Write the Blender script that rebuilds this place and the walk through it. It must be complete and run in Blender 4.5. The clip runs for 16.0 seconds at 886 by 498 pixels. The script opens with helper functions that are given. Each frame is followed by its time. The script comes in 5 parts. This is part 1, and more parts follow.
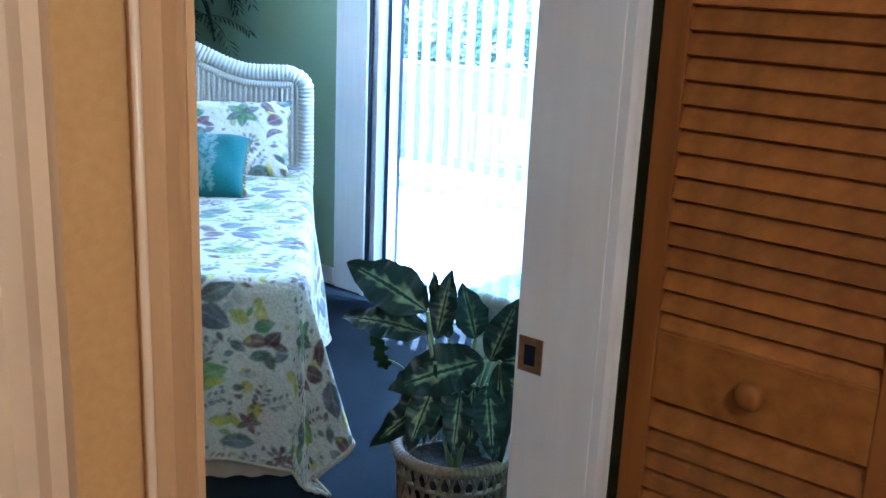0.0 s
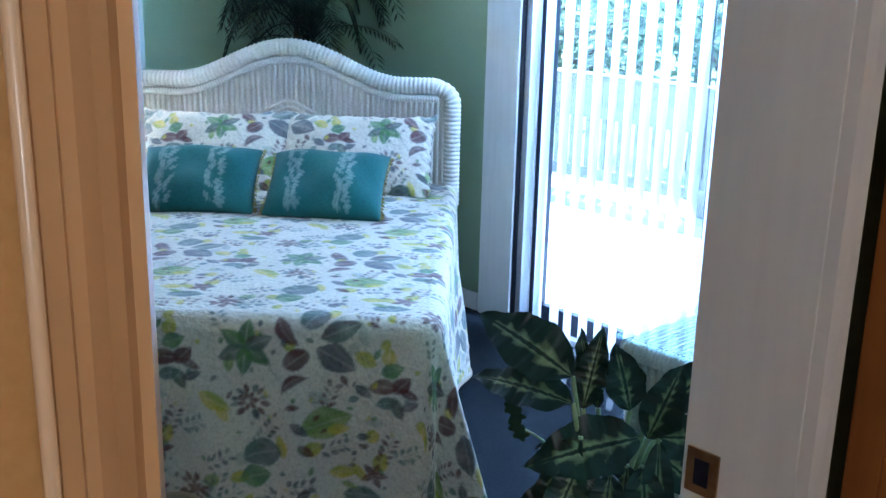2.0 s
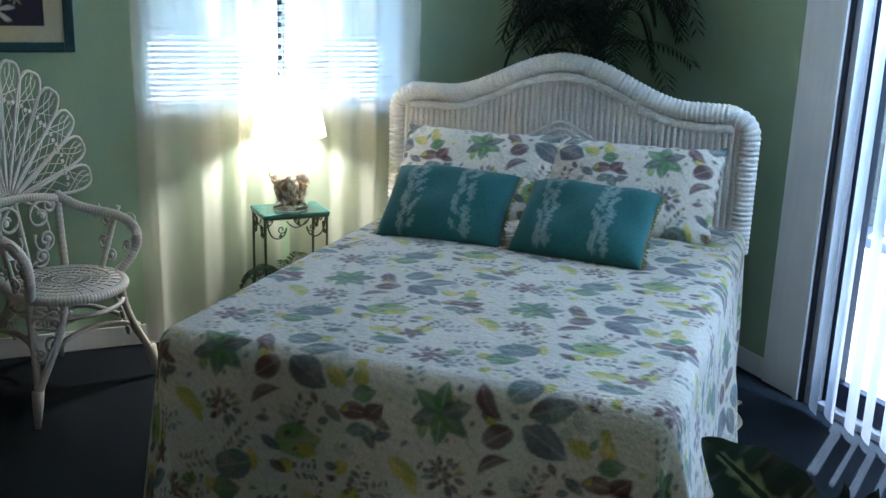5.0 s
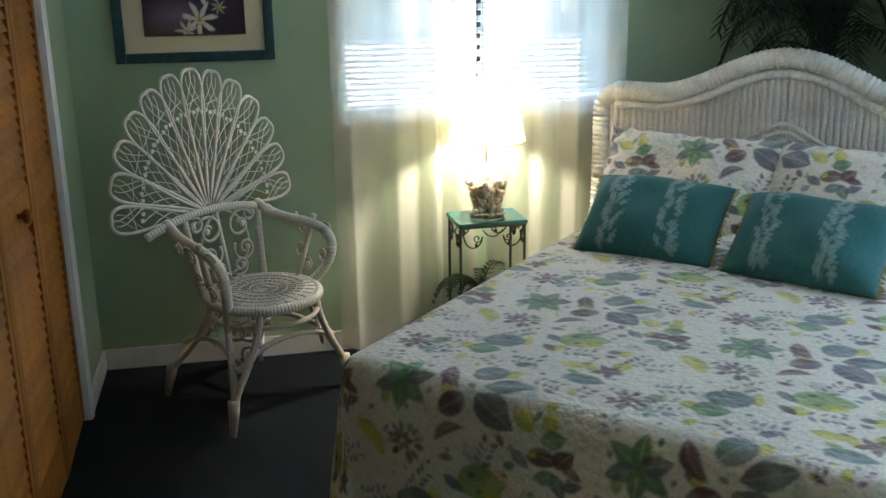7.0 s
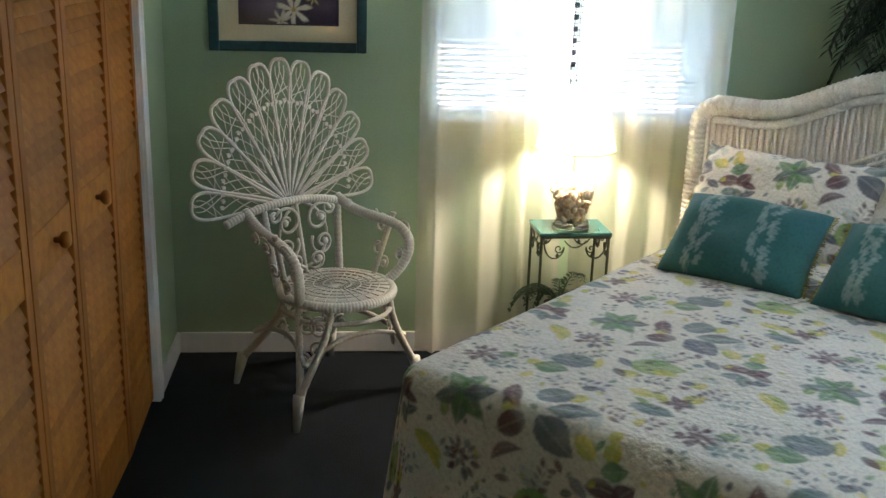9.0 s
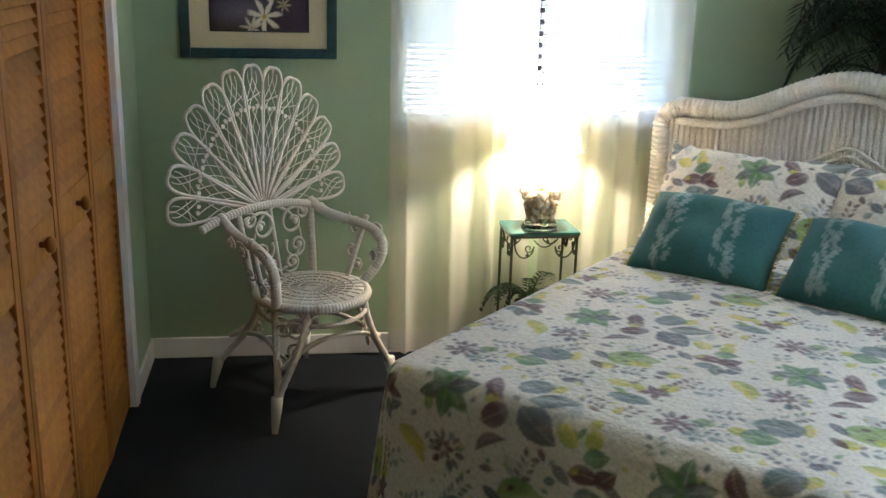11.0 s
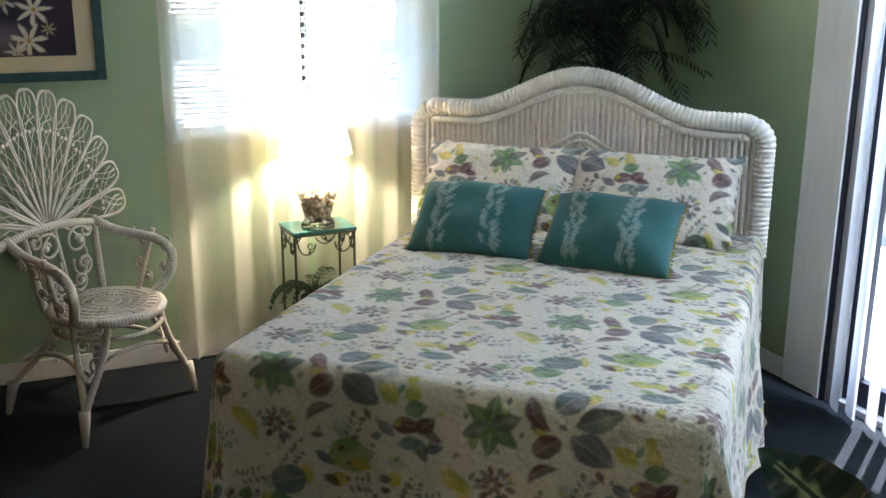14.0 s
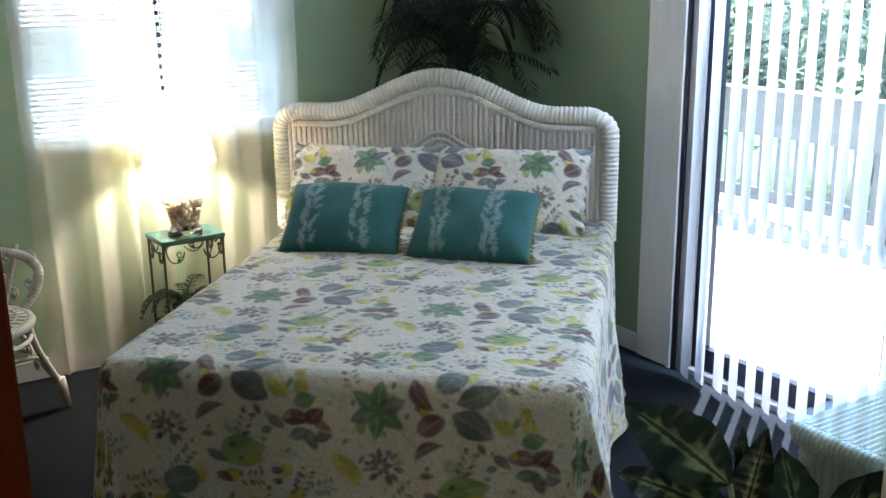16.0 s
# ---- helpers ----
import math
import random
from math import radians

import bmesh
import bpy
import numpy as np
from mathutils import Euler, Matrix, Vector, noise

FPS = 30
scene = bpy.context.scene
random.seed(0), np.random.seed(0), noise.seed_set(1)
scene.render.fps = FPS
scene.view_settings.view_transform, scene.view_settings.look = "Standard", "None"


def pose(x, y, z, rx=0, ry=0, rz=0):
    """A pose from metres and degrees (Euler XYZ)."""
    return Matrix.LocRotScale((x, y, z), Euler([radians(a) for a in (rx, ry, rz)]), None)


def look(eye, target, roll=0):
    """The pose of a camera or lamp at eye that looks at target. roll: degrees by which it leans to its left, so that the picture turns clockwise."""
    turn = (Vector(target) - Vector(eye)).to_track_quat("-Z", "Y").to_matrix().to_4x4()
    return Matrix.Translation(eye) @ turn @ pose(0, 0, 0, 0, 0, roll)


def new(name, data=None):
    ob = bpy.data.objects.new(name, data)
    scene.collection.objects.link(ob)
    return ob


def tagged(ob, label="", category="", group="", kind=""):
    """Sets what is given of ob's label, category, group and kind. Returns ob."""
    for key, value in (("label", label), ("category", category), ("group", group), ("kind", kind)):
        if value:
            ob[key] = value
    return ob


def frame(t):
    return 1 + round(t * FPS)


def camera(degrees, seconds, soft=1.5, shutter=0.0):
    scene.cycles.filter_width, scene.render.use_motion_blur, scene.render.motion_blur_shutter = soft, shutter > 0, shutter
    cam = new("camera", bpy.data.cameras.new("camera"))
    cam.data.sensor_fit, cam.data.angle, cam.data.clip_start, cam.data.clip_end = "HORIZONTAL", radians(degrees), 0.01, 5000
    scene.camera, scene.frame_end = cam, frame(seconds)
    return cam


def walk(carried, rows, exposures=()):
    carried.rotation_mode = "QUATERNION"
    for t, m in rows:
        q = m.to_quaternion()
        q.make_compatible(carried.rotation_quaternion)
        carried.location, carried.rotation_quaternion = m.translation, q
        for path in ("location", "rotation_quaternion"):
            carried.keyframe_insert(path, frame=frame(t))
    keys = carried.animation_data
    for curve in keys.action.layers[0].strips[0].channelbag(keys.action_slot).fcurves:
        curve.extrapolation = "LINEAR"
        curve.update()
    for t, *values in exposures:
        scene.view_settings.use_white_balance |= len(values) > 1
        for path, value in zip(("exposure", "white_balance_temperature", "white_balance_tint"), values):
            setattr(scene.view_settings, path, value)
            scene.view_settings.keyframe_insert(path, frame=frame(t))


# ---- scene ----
cam = camera(47.46, 16.0)
PATH = [
    (0.0, (-3.416, -4.614, 1.554), (-1.916, -3.406, 1.016), 2.50),
    (0.5, (-3.355, -4.587, 1.547), (-1.915, -3.308, 1.009), 2.12),
    (1.0, (-3.285, -4.540, 1.543), (-1.887, -3.218, 0.997), 1.10),
    (1.5, (-3.204, -4.460, 1.545), (-1.857, -3.084, 1.004), 1.96),
    (2.0, (-3.141, -4.399, 1.551), (-1.852, -2.968, 1.014), 1.34),
    (2.5, (-3.073, -4.348, 1.544), (-1.823, -2.880, 1.012), 0.86),
    (3.0, (-3.019, -4.297, 1.544), (-1.809, -2.800, 1.000), 1.01),
    (3.5, (-2.916, -4.259, 1.541), (-1.800, -2.693, 0.992), 0.85),
    (4.0, (-2.822, -4.212, 1.534), (-1.779, -2.595, 0.987), 1.80),
    (4.5, (-2.752, -4.151, 1.541), (-1.832, -2.461, 0.995), 2.57),
    (5.0, (-2.695, -4.120, 1.538), (-1.928, -2.351, 1.006), 1.79),
    (7.3, (-2.581, -3.890, 1.592), (-2.253, -2.003, 1.019), -0.15),
    (7.5, (-2.572, -3.875, 1.594), (-2.277, -1.983, 1.015), 0.46),
    (8.0, (-2.536, -3.835, 1.603), (-2.335, -1.933, 1.019), 1.60),
    (10.3, (-2.531, -3.847, 1.575), (-2.337, -1.937, 1.012), 1.96),
    (10.5, (-2.552, -3.864, 1.594), (-2.335, -1.959, 1.025), 1.60),
    (11.0, (-2.595, -3.898, 1.591), (-2.318, -1.998, 1.030), 1.60),
    (11.5, (-2.642, -3.944, 1.576), (-2.302, -2.051, 1.029), 0.97),
    (12.0, (-2.695, -3.991, 1.574), (-2.270, -2.119, 1.015), 1.19),
    (12.5, (-2.730, -4.043, 1.581), (-2.233, -2.193, 1.007), 0.90),
    (13.0, (-2.795, -4.080, 1.596), (-2.194, -2.262, 1.020), 0.76),
    (13.5, (-2.828, -4.125, 1.615), (-2.119, -2.339, 1.061), 0.81),
    (14.0, (-2.838, -4.157, 1.614), (-2.066, -2.391, 1.081), 0.24),
    (14.5, (-2.871, -4.189, 1.615), (-2.030, -2.454, 1.084), -0.16),
    (15.0, (-2.897, -4.217, 1.618), (-1.998, -2.512, 1.084), -0.44),
    (15.5, (-2.931, -4.242, 1.621), (-1.962, -2.575, 1.087), -0.64),
    (16.0, (-2.953, -4.261, 1.632), (-1.926, -2.628, 1.102), -0.72),
]
walk(cam, [(t, look(e, g, r)) for t, e, g, r in PATH],
     exposures=[(0.0, 3.48, 4250, 9), (1.0, 3.15, 4350, 10), (2.5, 2.88, 4500, 11), (3.5, 2.56, 4650, 11), (5.0, 2.1, 4950, 10), (7.5, 2.15, 5850, 12), (11.0, 2.5, 6100, 17), (14.5, 2.52, 6000, 17), (16.0, 2.39, 5750, 15)])

# ---- world, sun, large lights ----
world = bpy.data.worlds.new("world")
scene.world = world
world.use_nodes = True
wn = world.node_tree.nodes
sky = wn.new("ShaderNodeTexSky")
sky.sky_type = "NISHITA"
sky.sun_disc = False
SUN_UP, SUN_AZ = 64, 34
sky.sun_elevation, sky.sun_rotation = radians(SUN_UP), radians(90 - SUN_AZ)
world.node_tree.links.new(sky.outputs[0], wn["Background"].inputs[0])
wn["Background"].inputs[1].default_value = 0.15

sun = bpy.data.lights.new("sun", "SUN")
sun.energy, sun.angle, sun.color = 5.0, radians(0.5), (1.0, 0.96, 0.9)
sun_vec = Vector((math.cos(radians(SUN_UP)) * math.cos(radians(SUN_AZ)), math.cos(radians(SUN_UP)) * math.sin(radians(SUN_AZ)), math.sin(radians(SUN_UP))))
new("sun", sun).matrix_world = look(sun_vec * 20, (0, 0, 0))


def lamp(name, kind, place, energy, col, size=0.1, size_y=None, target=None):
    d = bpy.data.lights.new(name, kind)
    d.energy, d.color = energy, col
    if kind == "AREA":
        d.shape, d.size, d.size_y = "RECTANGLE", size, size_y or size
    else:
        d.shadow_soft_size = size
    o = new(name, d)
    o.matrix_world = look(place, target) if target else Matrix.Translation(place)
    return o


# sky light standing in the openings of the window and the sliding door, the bulb of the table lamp, the hall's ceiling lamp
lamp("window_daylight", "AREA", (-1.64, 0.16, 1.5), 2.1, (0.72, 0.87, 1.0), 1.08, 1.06, (-1.64, -1, 1.5))
lamp("table_lamp_bulb", "POINT", (-1.68, -0.20, 1.005), 11.5, (1.0, 0.82, 0.58), 0.035)
lamp("slider_daylight", "AREA", (0.115, -2.36, 1.87), 17, (0.74, 0.88, 1.0), 1.72, 0.26, (-0.85, -2.45, 0.1)).data.spread = radians(110)
lamp("hall_ceiling_bulb", "POINT", (-3.62, -5.35, 2.25), 3.9, (1.0, 0.79, 0.54), 0.08)

# ---- materials ----
def nodes_of(name):
    m = bpy.data.materials.new(name)
    m.use_nodes = True
    return m, m.node_tree, m.node_tree.nodes["Principled BSDF"]


def link(t, a, b):
    t.links.new(a, b)


def noise_tex(t, scale, detail=4, stretch=(1, 1, 1), rough=0.55):
    c = t.nodes.new("ShaderNodeTexCoord")
    mp = t.nodes.new("ShaderNodeMapping")
    mp.inputs["Scale"].default_value = stretch
    n = t.nodes.new("ShaderNodeTexNoise")
    n.inputs["Scale"].default_value, n.inputs["Detail"].default_value, n.inputs["Roughness"].default_value = scale, detail, rough
    link(t, c.outputs["Object"], mp.inputs[0])
    link(t, mp.outputs[0], n.inputs["Vector"])
    return n


def ramp(t, src, a, b, lo=0.3, hi=0.7):
    r = t.nodes.new("ShaderNodeValToRGB")
    r.color_ramp.elements[0].position, r.color_ramp.elements[0].color = lo, (*a, 1)
    r.color_ramp.elements[1].position, r.color_ramp.elements[1].color = hi, (*b, 1)
    link(t, src, r.inputs[0])
    return r


def times(t, a, b, fac=1.0):
    x = t.nodes.new("ShaderNodeMix")
    x.data_type, x.blend_type = "RGBA", "MULTIPLY"
    x.inputs["Factor"].default_value = fac
    link(t, a, x.inputs["A"])
    link(t, b, x.inputs["B"])
    return x.outputs["Result"]


def bump(t, bs, src, strength, dist=0.004):
    b = t.nodes.new("ShaderNodeBump")
    b.inputs["Strength"].default_value, b.inputs["Distance"].default_value = strength, dist
    link(t, src, b.inputs["Height"])
    link(t, b.outputs[0], bs.inputs["Normal"])


def plain(name, a, b, fine=60, coarse=1.6, rough=0.6, relief=0.2, dist=0.003, metal=0.0, stretch=(1, 1, 1), vary=0.0, wear=0.14):
    """Grain between a and b, stains at a coarse scale, fine relief."""
    m, t, bs = nodes_of(name)
    n = noise_tex(t, fine, 5, stretch)
    c = ramp(t, n.outputs[0], a, b).outputs[0]
    n2 = noise_tex(t, coarse, 3)
    c = times(t, c, ramp(t, n2.outputs[0], (1 - wear,) * 3, (1.0,) * 3).outputs[0])
    if vary:
        oi = t.nodes.new("ShaderNodeObjectInfo")
        c = times(t, c, ramp(t, oi.outputs["Random"], (1 - vary,) * 3, (1.0,) * 3, 0, 1).outputs[0])
    link(t, c, bs.inputs["Base Color"])
    bs.inputs["Roughness"].default_value, bs.inputs["Metallic"].default_value = rough, metal
    if relief:
        bump(t, bs, n.outputs[0], relief, dist)
    return m


M_GREEN = plain("green_wall_paint", (0.33, 0.44, 0.28), (0.37, 0.48, 0.31), 140, 1.2, 0.55, 0.12, 0.002, wear=0.06)
M_CEIL = plain("ceiling_paint", (0.74, 0.74, 0.71), (0.8, 0.8, 0.78), 90, 1.0, 0.8, 0.4, 0.004, wear=0.05)
M_WHITE = plain("white_trim_paint", (0.74, 0.74, 0.73), (0.8, 0.8, 0.79), 40, 3, 0.35, 0.05, 0.001, stretch=(1, 1, 0.1), wear=0.08)
# same trim paint as the tan below, with daylight put into its paler colour
M_TAN_LIT = plain("daylit_trim_paint", (0.70, 0.53, 0.33), (0.78, 0.62, 0.41), 30, 2, 0.28, 0.12, 0.002, stretch=(1, 1, 0.05), wear=0.1)
M_TAN = plain("tan_trim_paint", (0.56, 0.355, 0.155), (0.65, 0.43, 0.205), 30, 2, 0.3, 0.12, 0.002, stretch=(1, 1, 0.05), wear=0.12)
M_HALL = plain("hall_wall_paint", (0.56, 0.335, 0.10), (0.62, 0.385, 0.13), 120, 1.5, 0.6, 0.12, 0.002, wear=0.06)
M_CARPET = plain("blue_grey_carpet", (0.011, 0.014, 0.018), (0.034, 0.042, 0.052), 260, 2.2, 0.95, 0.9, 0.008, wear=0.3)
M_CARPET.node_tree.nodes["Principled BSDF"].inputs["Specular IOR Level"].default_value = 0.08
M_PINE = plain("orange_stained_pine", (0.26, 0.090, 0.009), (0.43, 0.168, 0.018), 26, 2.5, 0.6, 0.15, 0.001, stretch=(1, 0.16, 1), vary=0.3, wear=0.2)
M_PINE_V = plain("orange_stained_pine_upright", (0.25, 0.082, 0.009), (0.37, 0.138, 0.018), 26, 2.5, 0.6, 0.15, 0.001, stretch=(1, 1, 0.08), vary=0.15, wear=0.2)
for pine in (M_PINE, M_PINE_V):
    pine.node_tree.nodes["Principled BSDF"].inputs["Specular IOR Level"].default_value = 0.25
M_DOOR = plain("red_brown_door_stain", (0.10, 0.022, 0.011), (0.16, 0.038, 0.016), 22, 2, 0.4, 0.15, 0.001, stretch=(1, 1, 0.06), wear=0.2)
M_KNOB = plain("worn_brass", (0.30, 0.17, 0.07), (0.46, 0.29, 0.13), 60, 12, 0.35, 0.05, 0.001, metal=0.8, wear=0.3)
M_WICKER = plain("white_painted_wicker", (0.60, 0.57, 0.50), (0.82, 0.79, 0.72), 170, 5, 0.55, 0.35, 0.003, wear=0.18)
# white wicker again, darkened in colour for the shade behind the reeds
M_WICKER_DEEP = plain("shadowed_wicker_backing", (0.58, 0.54, 0.47), (0.76, 0.72, 0.64), 200, 5, 0.7, 0.5, 0.004, stretch=(1, 1, 1.6), wear=0.2)
M_BASKET = plain("natural_basket_cane", (0.24, 0.155, 0.08), (0.42, 0.29, 0.165), 90, 6, 0.6, 0.3, 0.002, vary=0.25, wear=0.25)
M_IRON = plain("bronze_green_iron", (0.05, 0.06, 0.045), (0.11, 0.12, 0.085), 90, 9, 0.45, 0.2, 0.001, metal=0.6, wear=0.3)
M_TEALTOP = plain("teal_painted_tabletop", (0.018, 0.10, 0.095), (0.034, 0.165, 0.15), 26, 5, 0.22, 0.1, 0.001, wear=0.3)
M_BLACK = plain("dark_bronze_aluminium", (0.012, 0.016, 0.03), (0.022, 0.028, 0.045), 70, 4, 0.35, 0.03, 0.001, metal=0.4, wear=0.2)
M_GREYF = plain("grey_aluminium", (0.36, 0.36, 0.38), (0.44, 0.44, 0.46), 70, 4, 0.45, 0.03, 0.001, metal=0.2, wear=0.15)
M_FRAMEP = plain("dark_green_picture_frame", (0.012, 0.05, 0.06), (0.03, 0.09, 0.10), 40, 6, 0.3, 0.1, 0.001, wear=0.3)
M_MAT = plain("cream_picture_mat", (0.62, 0.53, 0.33), (0.68, 0.59, 0.39), 120, 3, 0.8, 0.1, 0.001, wear=0.08)
M_SKIRT = plain("ecru_bed_skirt", (0.55, 0.45, 0.32), (0.65, 0.54, 0.40), 200, 4, 0.9, 0.3, 0.002, wear=0.15)
M_FRINGE = plain("olive_gold_fringe", (0.33, 0.28, 0.06), (0.50, 0.43, 0.13), 200, 9, 0.85, 0.5, 0.003, wear=0.3)
M_PALM = plain("dark_palm_leaf", (0.008, 0.022, 0.011), (0.022, 0.05, 0.024), 60, 5, 0.5, 0.1, 0.001, wear=0.3)
M_FERN = plain("fern_leaf", (0.02, 0.05, 0.02), (0.05, 0.11, 0.045), 60, 5, 0.5, 0.1, 0.001, wear=0.3)
M_BARK = plain("brown_bark", (0.07, 0.045, 0.025), (0.16, 0.11, 0.07), 30, 4, 0.9, 0.7, 0.01, stretch=(1, 1, 0.3), wear=0.3)
M_DECK = plain("weathered_deck_board", (0.58, 0.57, 0.55), (0.72, 0.70, 0.67), 18, 2, 0.8, 0.3, 0.002, stretch=(1, 0.08, 1), vary=0.2, wear=0.2)
M_RAIL = plain("grey_weathered_rail", (0.20, 0.20, 0.20), (0.32, 0.31, 0.30), 24, 3, 0.8, 0.3, 0.002, stretch=(1, 0.08, 1), vary=0.15, wear=0.2)
M_GRASS = plain("garden_ground", (0.07, 0.11, 0.04), (0.14, 0.18, 0.08), 14, 0.6, 0.95, 0.6, 0.03, wear=0.3)
M_TREE = plain("tree_leaf", (0.05, 0.11, 0.04), (0.10, 0.20, 0.07), 4, 0.8, 0.55, 0, vary=0.0, wear=0.3)
M_SUN_BLOCK = plain("sun_block_paint", (0.66, 0.66, 0.64), (0.72, 0.72, 0.70), 40, 2, 0.7, 0.1, 0.002)
M_SHELL_A = plain("cream_shell", (0.72, 0.61, 0.46), (0.88, 0.80, 0.67), 60, 20, 0.4, 0.3, 0.002, vary=0.3)
M_SHELL_B = plain("brown_shell", (0.48, 0.32, 0.19), (0.70, 0.53, 0.36), 60, 20, 0.4, 0.3, 0.002, vary=0.3)
M_STEM = plain("pale_stem", (0.22, 0.30, 0.12), (0.40, 0.46, 0.24), 40, 8, 0.5, 0.1, 0.001)
M_SOIL = plain("dark_soil", (0.02, 0.015, 0.01), (0.05, 0.04, 0.03), 60, 8, 0.95, 0.8, 0.01)
M_CORD = plain("grey_cord", (0.10, 0.11, 0.13), (0.16, 0.17, 0.19), 60, 8, 0.8, 0.1, 0.001)


def make_cloth_print(name, stipple, relief, sheen=0.3):
    """Printed cloth: the colours of the print, a little faded, with quilted relief."""
    m, t, bs = nodes_of(name)
    at = t.nodes.new("ShaderNodeAttribute")
    at.attribute_name = "print"
    n = noise_tex(t, 110, 4)
    c = times(t, at.outputs["Color"], ramp(t, n.outputs[0], (0.78,) * 3, (1.0,) * 3, 0.3, 0.55).outputs[0])
    n2 = noise_tex(t, 7, 3)
    c = times(t, c, ramp(t, n2.outputs[0], (0.88,) * 3, (1.0,) * 3).outputs[0])
    link(t, c, bs.inputs["Base Color"])
    bs.inputs["Roughness"].default_value = 0.9
    bs.inputs["Sheen Weight"].default_value = sheen
    if stipple:
        n3 = noise_tex(t, stipple, 2, rough=0.4)
        bump(t, bs, n3.outputs[0], relief, 0.007)
    return m


M_QUILT = make_cloth_print("floral_quilt_cloth", 58, 0.8)
M_TEAL = make_cloth_print("teal_brocade_cloth", 300, 0.2, 0.15)


def make_sheer():
    m, t, bs = nodes_of("sheer_ivory_voile")
    out = t.nodes["Material Output"]
    bs.inputs["Base Color"].default_value = (0.86, 0.82, 0.74, 1)
    bs.inputs["Roughness"].default_value = 0.9
    tr = t.nodes.new("ShaderNodeBsdfTranslucent")
    n = noise_tex(t, 240, 2, (1, 1, 0.1))
    link(t, ramp(t, n.outputs[0], (0.84, 0.80, 0.72), (0.90, 0.86, 0.78)).outputs[0], tr.inputs[0])
    cl = t.nodes.new("ShaderNodeBsdfTransparent")
    a, b = t.nodes.new("ShaderNodeMixShader"), t.nodes.new("ShaderNodeMixShader")
    a.inputs[0].default_value, b.inputs[0].default_value = 0.42, 0.45
    link(t, bs.outputs[0], a.inputs[1])
    link(t, tr.outputs[0], a.inputs[2])
    link(t, a.outputs[0], b.inputs[1])
    link(t, cl.outputs[0], b.inputs[2])
    link(t, b.outputs[0], out.inputs[0])
    return m


def make_translucent(name, col, part_through, rough=0.6):
    m, t, bs = nodes_of(name)
    out = t.nodes["Material Output"]
    n = noise_tex(t, 120, 3, (1, 1, 0.15))
    c = ramp(t, n.outputs[0], tuple(0.94 * v for v in col), col).outputs[0]
    link(t, c, bs.inputs["Base Color"])
    bs.inputs["Roughness"].default_value = rough
    tr = t.nodes.new("ShaderNodeBsdfTranslucent")
    link(t, c, tr.inputs[0])
    a = t.nodes.new("ShaderNodeMixShader")
    a.inputs[0].default_value = part_through
    link(t, bs.outputs[0], a.inputs[1])
    link(t, tr.outputs[0], a.inputs[2])
    link(t, a.outputs[0], out.inputs[0])
    return m


def make_glass(name, tint, rough=0.0, thin=True):
    m, t, bs = nodes_of(name)
    out = t.nodes["Material Output"]
    if thin:
        g, tr = t.nodes.new("ShaderNodeBsdfGlossy"), t.nodes.new("ShaderNodeBsdfTransparent")
        g.inputs["Roughness"].default_value = rough
        tr.inputs[0].default_value = (*tint, 1)
        lw = t.nodes.new("ShaderNodeLayerWeight")
        pw, f = t.nodes.new("ShaderNodeMath"), t.nodes.new("ShaderNodeMath")
        pw.operation, f.operation = "POWER", "MULTIPLY_ADD"
        pw.inputs[1].default_value, f.inputs[1].default_value, f.inputs[2].default_value = 4.0, 0.6, 0.035
        link(t, lw.outputs["Facing"], pw.inputs[0])
        link(t, pw.outputs[0], f.inputs[0])
        mx = t.nodes.new("ShaderNodeMixShader")
        link(t, f.outputs[0], mx.inputs[0])
        link(t, tr.outputs[0], mx.inputs[1])
        link(t, g.outputs[0], mx.inputs[2])
        link(t, mx.outputs[0], out.inputs[0])
    return m


M_SHEER = make_sheer()
M_VANE = make_translucent("white_vertical_vane", (0.78, 0.80, 0.84), 0.35)
M_SLAT = make_translucent("white_blind_slat", (0.80, 0.82, 0.84), 0.12)
M_SHADE = make_translucent("ivory_lampshade", (0.91, 0.86, 0.76), 0.90, 0.9)
M_GLASS = make_glass("window_glass", (0.95, 0.98, 0.98))
M_TOPGLASS = make_glass("tabletop_glass", (0.88, 0.96, 0.94))
def make_cut_glass():
    m, t, bs = nodes_of("thick_clear_glass")
    bs.inputs["Base Color"].default_value = (0.93, 0.96, 0.93, 1)
    bs.inputs["Roughness"].default_value, bs.inputs["Transmission Weight"].default_value, bs.inputs["IOR"].default_value = 0.03, 1.0, 1.5
    n = noise_tex(t, 90, 2)
    bump(t, bs, n.outputs[0], 0.25, 0.002)
    return m


M_CUTGLASS = make_cut_glass()
M_JAR = make_glass("clear_jar_glass", (0.95, 0.97, 0.95))


def make_varieg():
    """Dark leaf with a feathered pale heart along its midrib."""
    m, t, bs = nodes_of("variegated_leaf")
    at = t.nodes.new("ShaderNodeAttribute")
    at.attribute_name = "heart"
    n = noise_tex(t, 30, 4)
    ad = t.nodes.new("ShaderNodeMath")
    ad.operation = "MULTIPLY_ADD"
    ad.inputs[1].default_value, ad.inputs[2].default_value = 0.55, -0.27
    link(t, n.outputs[0], ad.inputs[0])
    s = t.nodes.new("ShaderNodeMath")
    link(t, at.outputs["Fac"], s.inputs[0])
    link(t, ad.outputs[0], s.inputs[1])
    c = ramp(t, s.outputs[0], (0.006, 0.024, 0.012), (0.26, 0.31, 0.13), 0.45, 0.68).outputs[0]
    link(t, c, bs.inputs["Base Color"])
    bs.inputs["Roughness"].default_value = 0.38
    bump(t, bs, n.outputs[0], 0.15, 0.003)
    return m


M_VARIEG = make_varieg()


